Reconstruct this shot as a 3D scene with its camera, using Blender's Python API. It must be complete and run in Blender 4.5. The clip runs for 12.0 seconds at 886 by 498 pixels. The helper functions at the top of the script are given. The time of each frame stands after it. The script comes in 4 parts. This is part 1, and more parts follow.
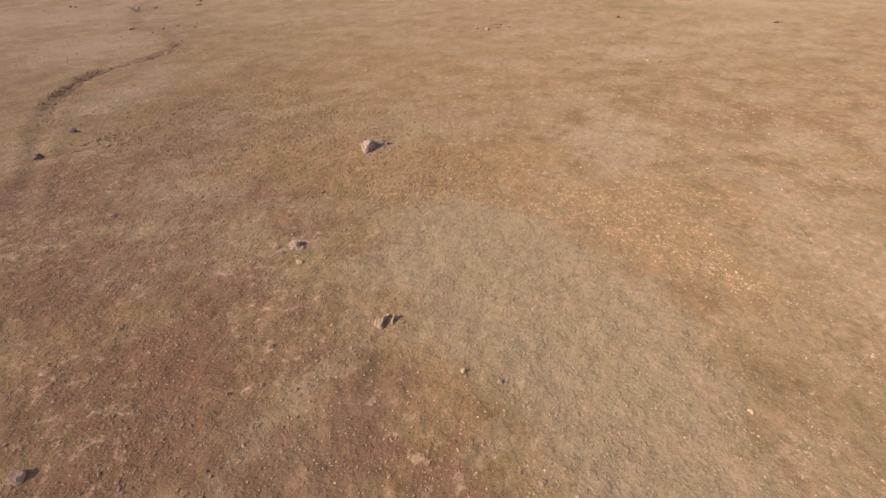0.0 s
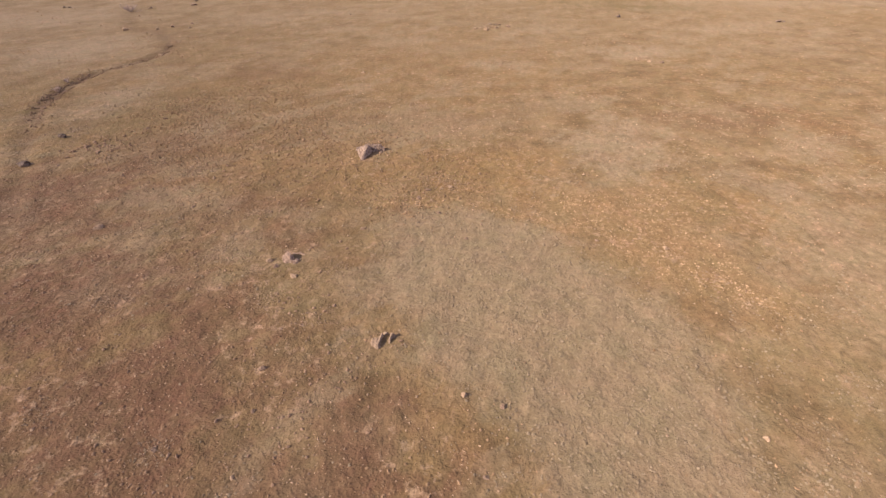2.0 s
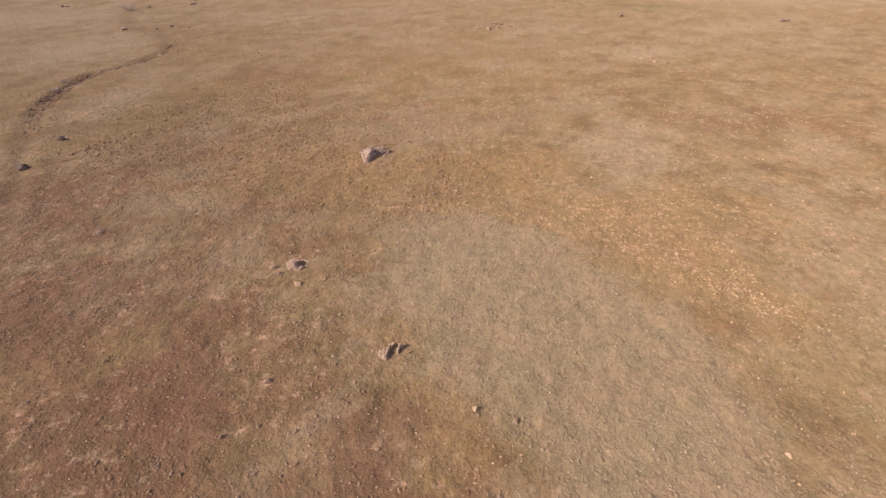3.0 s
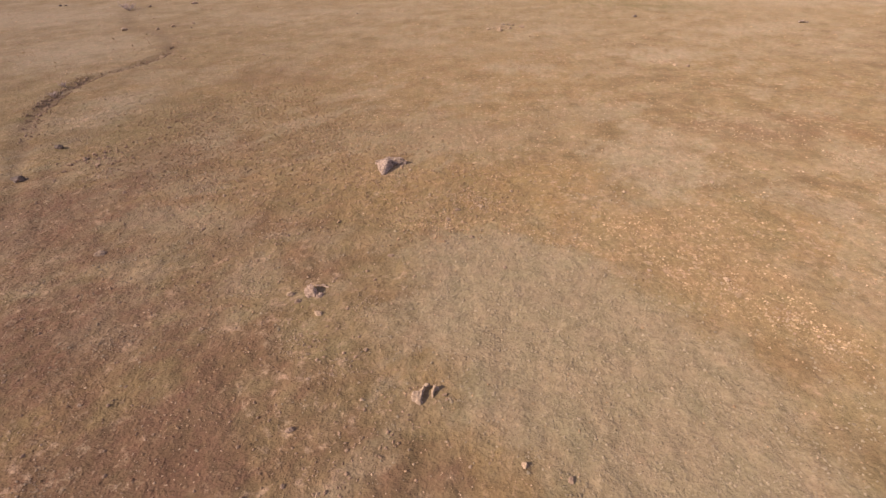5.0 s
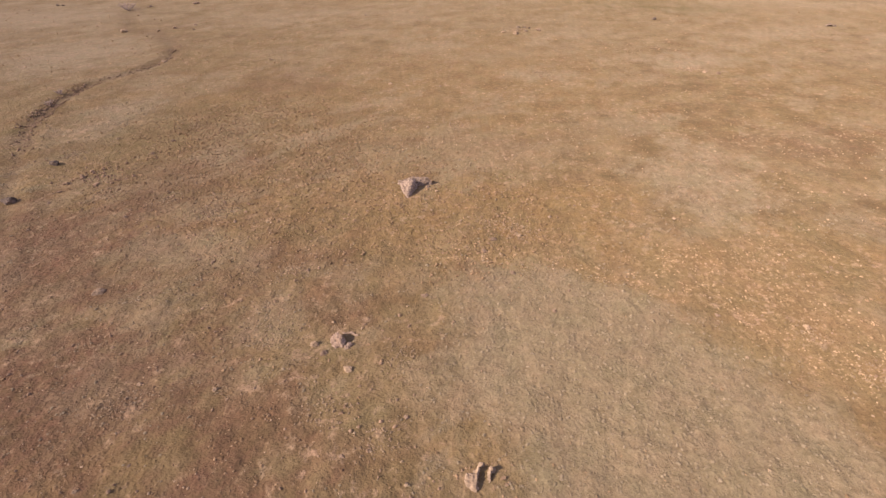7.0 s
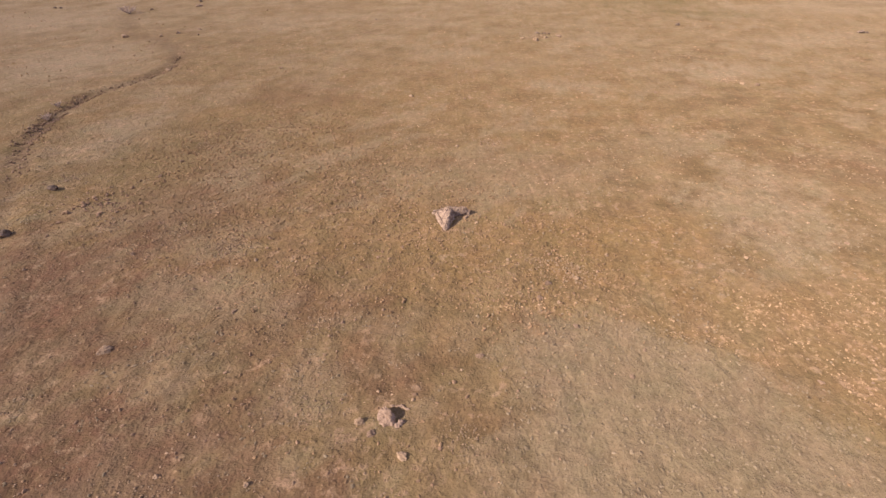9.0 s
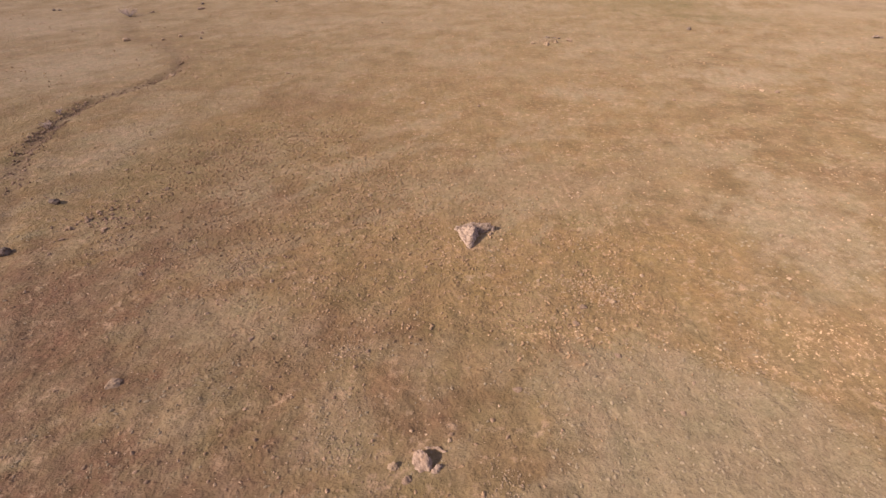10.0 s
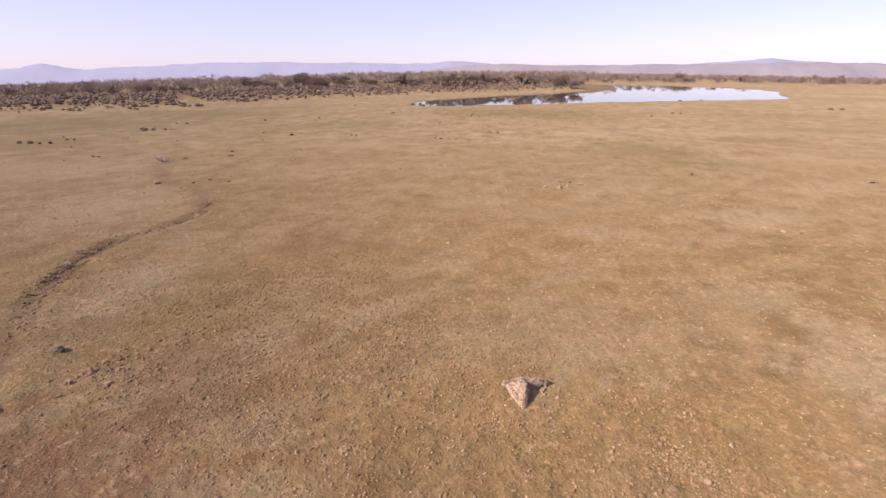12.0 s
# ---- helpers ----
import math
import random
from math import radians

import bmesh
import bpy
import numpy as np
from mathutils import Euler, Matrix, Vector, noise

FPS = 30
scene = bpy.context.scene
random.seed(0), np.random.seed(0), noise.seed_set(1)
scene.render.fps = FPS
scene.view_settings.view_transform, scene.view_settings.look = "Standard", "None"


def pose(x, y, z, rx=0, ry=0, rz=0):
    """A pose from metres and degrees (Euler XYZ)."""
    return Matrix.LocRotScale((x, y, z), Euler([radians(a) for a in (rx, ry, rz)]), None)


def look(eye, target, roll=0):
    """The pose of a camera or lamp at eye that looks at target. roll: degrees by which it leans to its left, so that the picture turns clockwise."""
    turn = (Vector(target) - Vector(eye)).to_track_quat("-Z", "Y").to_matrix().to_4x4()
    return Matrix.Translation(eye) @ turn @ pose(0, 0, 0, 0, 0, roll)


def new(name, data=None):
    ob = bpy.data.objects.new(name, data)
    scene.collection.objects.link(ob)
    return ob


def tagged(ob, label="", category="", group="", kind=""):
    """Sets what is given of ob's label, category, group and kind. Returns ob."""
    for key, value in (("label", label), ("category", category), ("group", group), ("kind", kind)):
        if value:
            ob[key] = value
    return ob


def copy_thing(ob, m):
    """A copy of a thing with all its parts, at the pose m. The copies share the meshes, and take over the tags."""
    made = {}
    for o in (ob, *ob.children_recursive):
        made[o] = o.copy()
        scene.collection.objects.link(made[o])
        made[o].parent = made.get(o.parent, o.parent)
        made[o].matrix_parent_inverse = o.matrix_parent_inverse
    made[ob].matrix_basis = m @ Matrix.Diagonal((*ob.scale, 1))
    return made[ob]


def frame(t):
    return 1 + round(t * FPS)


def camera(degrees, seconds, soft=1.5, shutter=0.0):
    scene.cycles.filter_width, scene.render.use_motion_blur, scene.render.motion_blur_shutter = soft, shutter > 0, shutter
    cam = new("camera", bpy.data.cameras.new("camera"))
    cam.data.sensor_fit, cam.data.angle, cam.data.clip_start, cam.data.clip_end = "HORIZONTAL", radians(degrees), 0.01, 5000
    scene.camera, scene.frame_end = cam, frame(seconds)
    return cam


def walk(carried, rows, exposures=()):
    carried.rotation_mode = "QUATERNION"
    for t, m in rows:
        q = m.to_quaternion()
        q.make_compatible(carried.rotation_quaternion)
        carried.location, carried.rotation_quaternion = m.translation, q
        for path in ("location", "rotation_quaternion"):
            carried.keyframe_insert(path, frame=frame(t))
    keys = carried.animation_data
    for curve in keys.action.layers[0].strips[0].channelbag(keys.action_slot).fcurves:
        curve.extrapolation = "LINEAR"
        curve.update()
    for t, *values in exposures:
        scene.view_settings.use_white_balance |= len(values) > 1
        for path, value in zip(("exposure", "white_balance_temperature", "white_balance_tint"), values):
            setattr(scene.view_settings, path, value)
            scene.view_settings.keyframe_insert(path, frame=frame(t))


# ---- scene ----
cam = camera(87.1, 12.0, soft=1.5)
PATH = [
    (0, (0.552, 0.2, 4.766), (0.392, 1.808, 3.588), -1.0),
    (0.5, (0.562, 0.324, 4.774), (0.403, 1.931, 3.594), -1.0),
    (1, (0.568, 0.488, 4.796), (0.41, 2.093, 3.613), -1.0),
    (1.5, (0.551, 0.526, 4.795), (0.393, 2.131, 3.612), -1.0),
    (2, (0.518, 0.565, 4.787), (0.362, 2.17, 3.604), -1.1),
    (2.5, (0.463, 0.661, 4.791), (0.308, 2.264, 3.606), -1.1),
    (3, (0.367, 0.763, 4.8), (0.214, 2.365, 3.612), -1.1),
    (5, (-0.179, 1.435, 4.78), (-0.328, 3.034, 3.587), -1.0),
    (5.5, (-0.332, 1.68, 4.779), (-0.482, 3.277, 3.584), -1.0),
    (6, (-0.483, 1.903, 4.786), (-0.631, 3.499, 3.59), -1.0),
    (6.5, (-0.67, 2.145, 4.779), (-0.817, 3.74, 3.582), -0.9),
    (8.5, (-1.533, 3.262, 4.808), (-1.673, 4.856, 3.608), -0.6),
    (9, (-1.755, 3.499, 4.817), (-1.892, 5.093, 3.617), -0.6),
    (9.5, (-2.012, 3.756, 4.821), (-2.145, 5.352, 3.622), -0.4),
    (10, (-2.25, 3.974, 4.814), (-2.378, 5.572, 3.619), -0.4),
    (10.5, (-2.483, 4.162, 4.803), (-2.614, 5.827, 3.702), -0.3),
    (11, (-2.691, 4.328, 4.782), (-2.824, 6.073, 3.813), -0.1),
    (11.5, (-2.88, 4.513, 4.762), (-3.019, 6.329, 3.935), -0.1),
    (12, (-3.064, 4.66, 4.77), (-3.208, 6.523, 4.058), -0.2),
]
walk(cam, [(t, look(eye, target, roll)) for t, eye, target, roll in PATH], [(0.0, 0.71, 6500, 25), (6.5, 0.71, 6500, 25), (9.0, 0.67, 6500, 25), (11.0, 0.7, 6500, 25), (12.0, 0.76, 6500, 25)])

# ---- light ----
SUN_EL, SUN_AZ = 34.0, 240.0  # elevation; compass bearing from +y, clockwise
world = bpy.data.worlds.new("sky")
scene.world = world
world.use_nodes = True
wn, wl = world.node_tree.nodes, world.node_tree.links
sky = wn.new("ShaderNodeTexSky")
sky.sky_type = "NISHITA"
sky.sun_disc = False
sky.sun_elevation, sky.sun_rotation = radians(SUN_EL), radians(SUN_AZ)
sky.air_density, sky.dust_density, sky.ozone_density = 1.0, 0.3, 2.5
tone = wn.new("ShaderNodeMix")
tone.data_type, tone.blend_type = "RGBA", "MULTIPLY"
tone.inputs["Factor"].default_value = 1.0
tone.inputs["B"].default_value = (0.94, 0.9, 1.14, 1)
veil = wn.new("ShaderNodeMix")
veil.data_type = "RGBA"
veil.inputs["Factor"].default_value = 0.38
veil.inputs["B"].default_value = (8.3, 8.15, 9.5, 1)
wl.new(sky.outputs[0], tone.inputs["A"])
wl.new(tone.outputs["Result"], veil.inputs["A"])
wl.new(veil.outputs["Result"], wn["Background"].inputs[0])
wn["Background"].inputs[1].default_value = 0.078
sun = new("sun", bpy.data.lights.new("sun", "SUN"))
sun.data.energy, sun.data.angle, sun.data.color = 5.0, radians(0.55), (1.0, 0.905, 0.75)
az, el = radians(SUN_AZ), radians(SUN_EL)
sun.matrix_world = look((0, 0, 0), (-math.sin(az) * math.cos(el), -math.cos(az) * math.cos(el), -math.sin(el)))


# ---- noise and plan ----
def hashed(ix, iy, seed):
    h = (ix.astype(np.int64) * 374761393 + iy.astype(np.int64) * 668265263 + seed * 974634777) & 0xFFFFFFFF
    h = ((h ^ (h >> 13)) * 1274126177) & 0xFFFFFFFF
    h = ((h ^ (h >> 16)) * 2246822519) & 0xFFFFFFFF
    return ((h ^ (h >> 15)) & 0xFFFF) / 65535.0


def vnoise(x, y, seed=0):
    """Smooth value noise in -1..1 with cells of 1."""
    ix, iy = np.floor(x), np.floor(y)
    fx, fy = x - ix, y - iy
    fx, fy = fx * fx * fx * (fx * (fx * 6 - 15) + 10), fy * fy * fy * (fy * (fy * 6 - 15) + 10)
    a, b = hashed(ix, iy, seed), hashed(ix + 1, iy, seed)
    c, d = hashed(ix, iy + 1, seed), hashed(ix + 1, iy + 1, seed)
    return 2 * ((a + (b - a) * fx) * (1 - fy) + (c + (d - c) * fx) * fy) - 1


def fbm(x, y, size, octaves=4, seed=0, fall=0.5):
    total, amp, norm = 0.0, 1.0, 0.0
    for k in range(octaves):
        f = 2.03 ** k / size
        c, s = math.cos(k * 0.9 + seed), math.sin(k * 0.9 + seed)
        total = total + amp * vnoise((c * x - s * y) * f + 17.3 * k, (s * x + c * y) * f - 9.1 * k, seed * 31 + k)
        norm += amp
        amp *= fall
    return total / norm


def ramp(v, lo, hi):
    t = np.clip((v - lo) / (hi - lo), 0, 1)
    return t * t * (3 - 2 * t)


def poly_distance(x, y, ring):
    """Signed distance to a closed outline: negative inside."""
    best = np.full(np.shape(x), 1e18)
    inside = np.zeros(np.shape(x), bool)
    for (ax, ay), (bx, by) in zip(ring, ring[1:] + ring[:1]):
        dx, dy = bx - ax, by - ay
        t = np.clip(((x - ax) * dx + (y - ay) * dy) / (dx * dx + dy * dy), 0, 1)
        best = np.minimum(best, (x - ax - t * dx) ** 2 + (y - ay - t * dy) ** 2)
        cross = (ay > y) != (by > y)
        inside ^= cross & (x < ax + (y - ay) * dx / (dy if dy else 1e-9))
    return np.where(inside, -1, 1) * np.sqrt(best)


def line_distance(x, y, line):
    """Distance to an open line."""
    best = np.full(np.shape(x), 1e18)
    for (ax, ay), (bx, by) in zip(line, line[1:]):
        dx, dy = bx - ax, by - ay
        t = np.clip(((x - ax) * dx + (y - ay) * dy) / (dx * dx + dy * dy), 0, 1)
        best = np.minimum(best, (x - ax - t * dx) ** 2 + (y - ay - t * dy) ** 2)
    return np.sqrt(best)


LAKE = [(-14, 80), (-9, 77.5), (1.3, 81.2), (15.7, 87.3), (30.7, 91.5), (49.6, 97), (57, 105), (68.6, 130), (73, 150), (63.5, 177),
        (41, 192), (24, 186), (24, 150), (26, 139), (14, 120), (3, 112), (-9, 96), (-14, 91)]
TRAIL = [(-8.9, 7.6), (-9.9, 9.1), (-11.8, 11.7), (-13.0, 13.4), (-13.7, 15.2), (-13.95, 17.1), (-13.3, 18.7), (-13.0, 20.2),
         (-13.75, 22.3), (-15.5, 24.2), (-17.6, 25.0), (-19.6, 27.9), (-21.2, 30.0)]
TRACKS = [(9, 46), (13, 40.5), (17.4, 37.5), (20.8, 34.2), (26, 28)]
WORN = [(-0.8, 4.8), (-1.2, 4.25), (-1.5, 3.75), (-1.8, 3.1), (-2.0, 2.4)]
RIDGE = [(-84, 72), (-68, 79), (-57, 87), (-52, 97), (-45, 108), (-35, 115), (-20, 130), (-3, 143), (14, 151), (28, 156)]
# cropped grey grass
GREY = [(-1.4, 8.05), (-0.6, 8.5), (0.3, 8.65), (1.0, 8.35), (1.7, 7.95), (2.3, 7.5), (2.75, 6.9), (3.05, 6.3), (3.4, 5.7), (3.65, 5.0), (3.75, 4.2),
        (3.7, 3.2), (3.9, 1.0), (1.7, 1.0), (1.5, 2.85), (1.0, 3.4), (0.6, 3.9), (0.1, 4.15), (-0.35, 4.7), (-0.9, 5.4), (-1.35, 6.2), (-1.2, 7.2)]
# orange crumbly soil, its brightest streak, and the thin crust along the edge of the grey grass
BAND = [(1.3, 8.75), (2.3, 9.2), (3.4, 9.5), (4.6, 9.6), (5.2, 9.0), (4.8, 8.2), (4.6, 7.6), (4.9, 6.8), (5.1, 6.1), (4.6, 5.8), (3.8, 6.0),
        (3.15, 6.5), (2.75, 7.15), (2.1, 7.9), (1.5, 8.3)]
CORE = [(2.9, 7.1), (3.5, 6.75), (4.2, 6.35), (4.9, 6.0)]
RIM = [(-1.9, 8.7), (-1.3, 8.5), (-0.7, 8.6), (-0.05, 8.65), (0.5, 8.6), (0.95, 8.4), (1.45, 8.1), (2.1, 7.8)]
# soil strewn with pebbles round the large boulder
PEBBLY = [(-9.6, 13.3), (-8.6, 15.2), (-5.4, 15.6), (-3.2, 12.8), (-1.2, 11.6), (-0.2, 10.5), (0.3, 9.4), (-0.7, 8.8), (-1.9, 8.6), (-2.7, 8.8),
          (-3.7, 8.75), (-5.1, 9.1), (-6.2, 9.6), (-7.2, 9.8), (-9.0, 11.5)]
# x, y, half-width, half-depth, strength
PALE = [(3.9, 11.9, 1.3, 2.4, 1.0), (5.6, 5.2, 2.0, 2.6, 0.6), (6.6, 7.6, 1.5, 2.0, 0.7), (4.6, 3.0, 1.2, 1.5, 0.5), (6.4, 9.6, 1.2, 0.9, 0.8), (6.6, 20.8, 2.4, 1.3, 1.0), (11.7, 25.3, 2.6, 1.3, 0.8),
        (1.1, 19.1, 1.3, 0.8, 0.9), (-0.2, 15.4, 1.0, 0.6, 0.6), (-2.8, 22.5, 1.4, 0.9, 0.6), (8.6, 11.8, 1.1, 0.9, 0.8),
        (-7.0, 12.3, 0.7, 0.7, 0.7), (-9.9, 17.2, 1.2, 0.8, 0.5), (2.8, 14.7, 1.3, 1.0, 0.6), (-11.3, 14.5, 1.2, 2.0, 0.9), (-1.0, 12.6, 3.0, 1.3, 0.45)]
PALE_FAR = [(-17.3, 20.5, 3.2, 3.4, 1.0), (-25.5, 27.5, 6.0, 4.0, 0.7), (-11.5, 37.5, 4.0, 1.6, 0.6), (9.5, 37, 5, 1.5, 0.5),
            (-22, 15, 5, 4.5, 0.7), (20, 45, 9, 2.2, 0.6), (17, 32, 4, 1.6, 0.6), (-12, 28, 2.0, 2.0, 0.5)]
PALE_TUFTS = [(-5.7, 8.2, 1.3, 0.8, 0.7), (-3.7, 6.7, 0.7, 0.5, 0.7), (-5.6, 7.0, 0.9, 0.4, 0.4), (-1.5, 6.1, 0.7, 0.6, 0.35),
              (-6.1, 9.7, 1.0, 0.6, 0.7), (-3.3, 7.8, 0.7, 0.4, 0.5), (13, 26, 2.0, 1.0, 0.7), (3.3, 25.4, 2.0, 0.9, 0.6), (11, 30.5, 3.0, 1.0, 0.6)]
OCHRE = [(-2.4, 10.4, 3.2, 1.7, 0.7), (4.6, 5.4, 0.9, 0.9, 0.4),
         (1.2, 9.4, 2.2, 0.7, 0.8), (5.3, 8.6, 0.8, 0.7, 0.7), (-5.2, 10.5, 1.2, 0.6, 0.5), (0.9, 10.6, 1.6, 0.9, 0.8),
         (1.2, 17.4, 1.8, 0.9, 0.5), (-1.5, 18.5, 7.0, 6.5, 0.45), (-3, 40, 30, 16, 0.35), (20, 60, 40, 22, 0.35)]
RED = [(-0.6, 3.5, 1.0, 0.9, 0.8), (-3.4, 3.4, 2.2, 1.9, 0.95), (-2.7, 5.0, 1.1, 0.9, 0.7), (0.2, 2.7, 0.9, 0.9, 1.0), (-1.5, 2.7, 1.3, 0.9, 0.75),
       (-5.6, 5.4, 2.4, 2.2, 1.0), (-6.8, 10.6, 2.2, 1.6, 0.5), (-0.6, 13.4, 1.9, 1.2, 0.2), (-3.0, 7.3, 0.9, 0.6, 0.6), (-0.4, 7.9, 1.0, 0.5, 0.5),
       (-7.5, 17.5, 2.2, 1.6, 0.4), (7.5, 13.5, 3.5, 1.2, 0.45), (-4.2, 8.3, 1.6, 0.9, 0.6), (-8.5, 8.0, 3.0, 2.8, 0.9)]

# short dull-green grass
OLIVE = [(-44, 50, 14, 12, 1.0), (-36, 37, 6, 4, 0.7), (-39, 62, 16, 7, 0.9), (7.5, 36, 4.0, 5.5, 0.8), (17, 41, 4.5, 2.2, 0.8), (9.5, 31, 3.5, 1.3, 0.8), (2, 64, 12, 7, 0.9),
         (26, 47, 6, 2, 0.5), (-15, 50, 9, 5, 0.6), (4.8, 9.4, 1.0, 1.2, 0.3), (5.0, 4.4, 1.2, 1.5, 0.3), (-9.5, 12.5, 1.6, 3.0, 0.3), (-19, 12, 6, 5, 0.7)]


def patches(x, y, rows, seed):
    wx, wy = x + 0.95 * fbm(x, y, 1.5, 5, seed, 0.6), y + 0.95 * fbm(x, y, 1.5, 5, seed + 1, 0.6)
    grain = fbm(0.6 * (0.7 * x + 0.71 * y), 0.7 * y - 0.71 * x, 0.32, 5, seed + 2, 0.7)
    total = np.zeros(np.shape(x))
    for cx, cy, rx, ry, power in rows:
        d = np.sqrt(((wx - cx) / rx) ** 2 + ((wy - cy) / ry) ** 2)
        total = np.maximum(total, power * ramp(1.25 - d + 0.85 * grain, 0, 0.95))
    return total


def height(x, y):
    x, y = np.asarray(x, float), np.asarray(y, float)
    far = np.hypot(x, y)
    near, close = ramp(-far, -60, -25), ramp(-far, -15, -10)
    z = 0.05 * fbm(x, y, 5.0, 3, 3) * near
    z = z + close * 0.02 * fbm(x, y, 0.2, 2, 5, 0.5) + near * 0.02 * fbm(x, y, 0.7, 2, 6)
    rut = line_distance(x + 0.18 * fbm(x, y, 0.7, 3, 9), y + 0.18 * fbm(x, y, 0.7, 3, 10), TRAIL)
    z = z - 0.06 * (0.25 + 0.75 * ramp(y, 10.5, 12.5)) * np.exp(-(rut / 0.16) ** 2) + 0.03 * np.exp(-((rut - 0.4) / 0.2) ** 2)
    ruts = line_distance(x, y, TRACKS)
    z = z - 0.05 * np.exp(-((ruts - 0.8) / 0.25) ** 2)
    shore = poly_distance(x + 1.2 * fbm(x, y, 6, 3, 12), y + 1.2 * fbm(x, y, 6, 3, 13), LAKE)
    z = np.where(shore < 8, z * ramp(shore, 0, 8) - 0.55 * ramp(-shore, -2.0, 4.0), z)
    rise = line_distance(x, y, RIDGE)
    z = z + (1.6 + 0.45 * fbm(x, y, 9, 3, 14)) * np.exp(-(rise / 8.5) ** 2)
    # the land falls away gently on both flanks of the plain
    return z - 0.03 * np.logaddexp(0, (-x - 62) / 12) * 12 - 0.022 * np.logaddexp(0, (x - 100) / 12) * 12


# ---- materials ----
def nodes_of(name, roughness=0.9, spec=0.2):
    m = bpy.data.materials.new(name)
    m.use_nodes = True
    n, l = m.node_tree.nodes, m.node_tree.links
    b = n["Principled BSDF"]
    b.inputs["Roughness"].default_value = roughness
    b.inputs["Specular IOR Level"].default_value = spec
    return m, n, l, b


def noise_node(n, l, coord, scale, detail=4.0, rough=0.6):
    t = n.new("ShaderNodeTexNoise")
    t.inputs["Scale"].default_value, t.inputs["Detail"].default_value, t.inputs["Roughness"].default_value = scale, detail, rough
    l.new(coord, t.inputs["Vector"])
    return t.outputs["Fac"]


def band(n, l, value, lo, hi, out_lo=0.0, out_hi=1.0):
    r = n.new("ShaderNodeMapRange")
    r.inputs["From Min"].default_value, r.inputs["From Max"].default_value = lo, hi
    r.inputs["To Min"].default_value, r.inputs["To Max"].default_value = out_lo, out_hi
    l.new(value, r.inputs["Value"])
    return r.outputs["Result"]


def mixed(n, l, fac, a, b, how="MIX"):
    m = n.new("ShaderNodeMix")
    m.data_type, m.blend_type = "RGBA", how
    for socket, v in ((m.inputs["Factor"], fac), (m.inputs["A"], a), (m.inputs["B"], b)):
        if isinstance(v, (int, float)):
            socket.default_value = v
        elif isinstance(v, tuple):
            socket.default_value = (*v, 1)
        else:
            l.new(v, socket)
    return m.outputs["Result"]


def maths(n, l, how, a, b):
    m = n.new("ShaderNodeMath")
    m.operation = how
    m.use_clamp = True
    for socket, v in zip(m.inputs, (a, b)):
        if isinstance(v, (int, float)):
            socket.default_value = v
        else:
            l.new(v, socket)
    return m.outputs[0]


def bumped(n, l, b, value, strength, distance):
    k = n.new("ShaderNodeBump")
    k.inputs["Strength"].default_value, k.inputs["Distance"].default_value = strength, distance
    l.new(value, k.inputs["Height"])
    l.new(k.outputs[0], b.inputs["Normal"])


def attribute(n, name):
    a = n.new("ShaderNodeAttribute")
    a.attribute_name = name
    return a.outputs["Fac"]


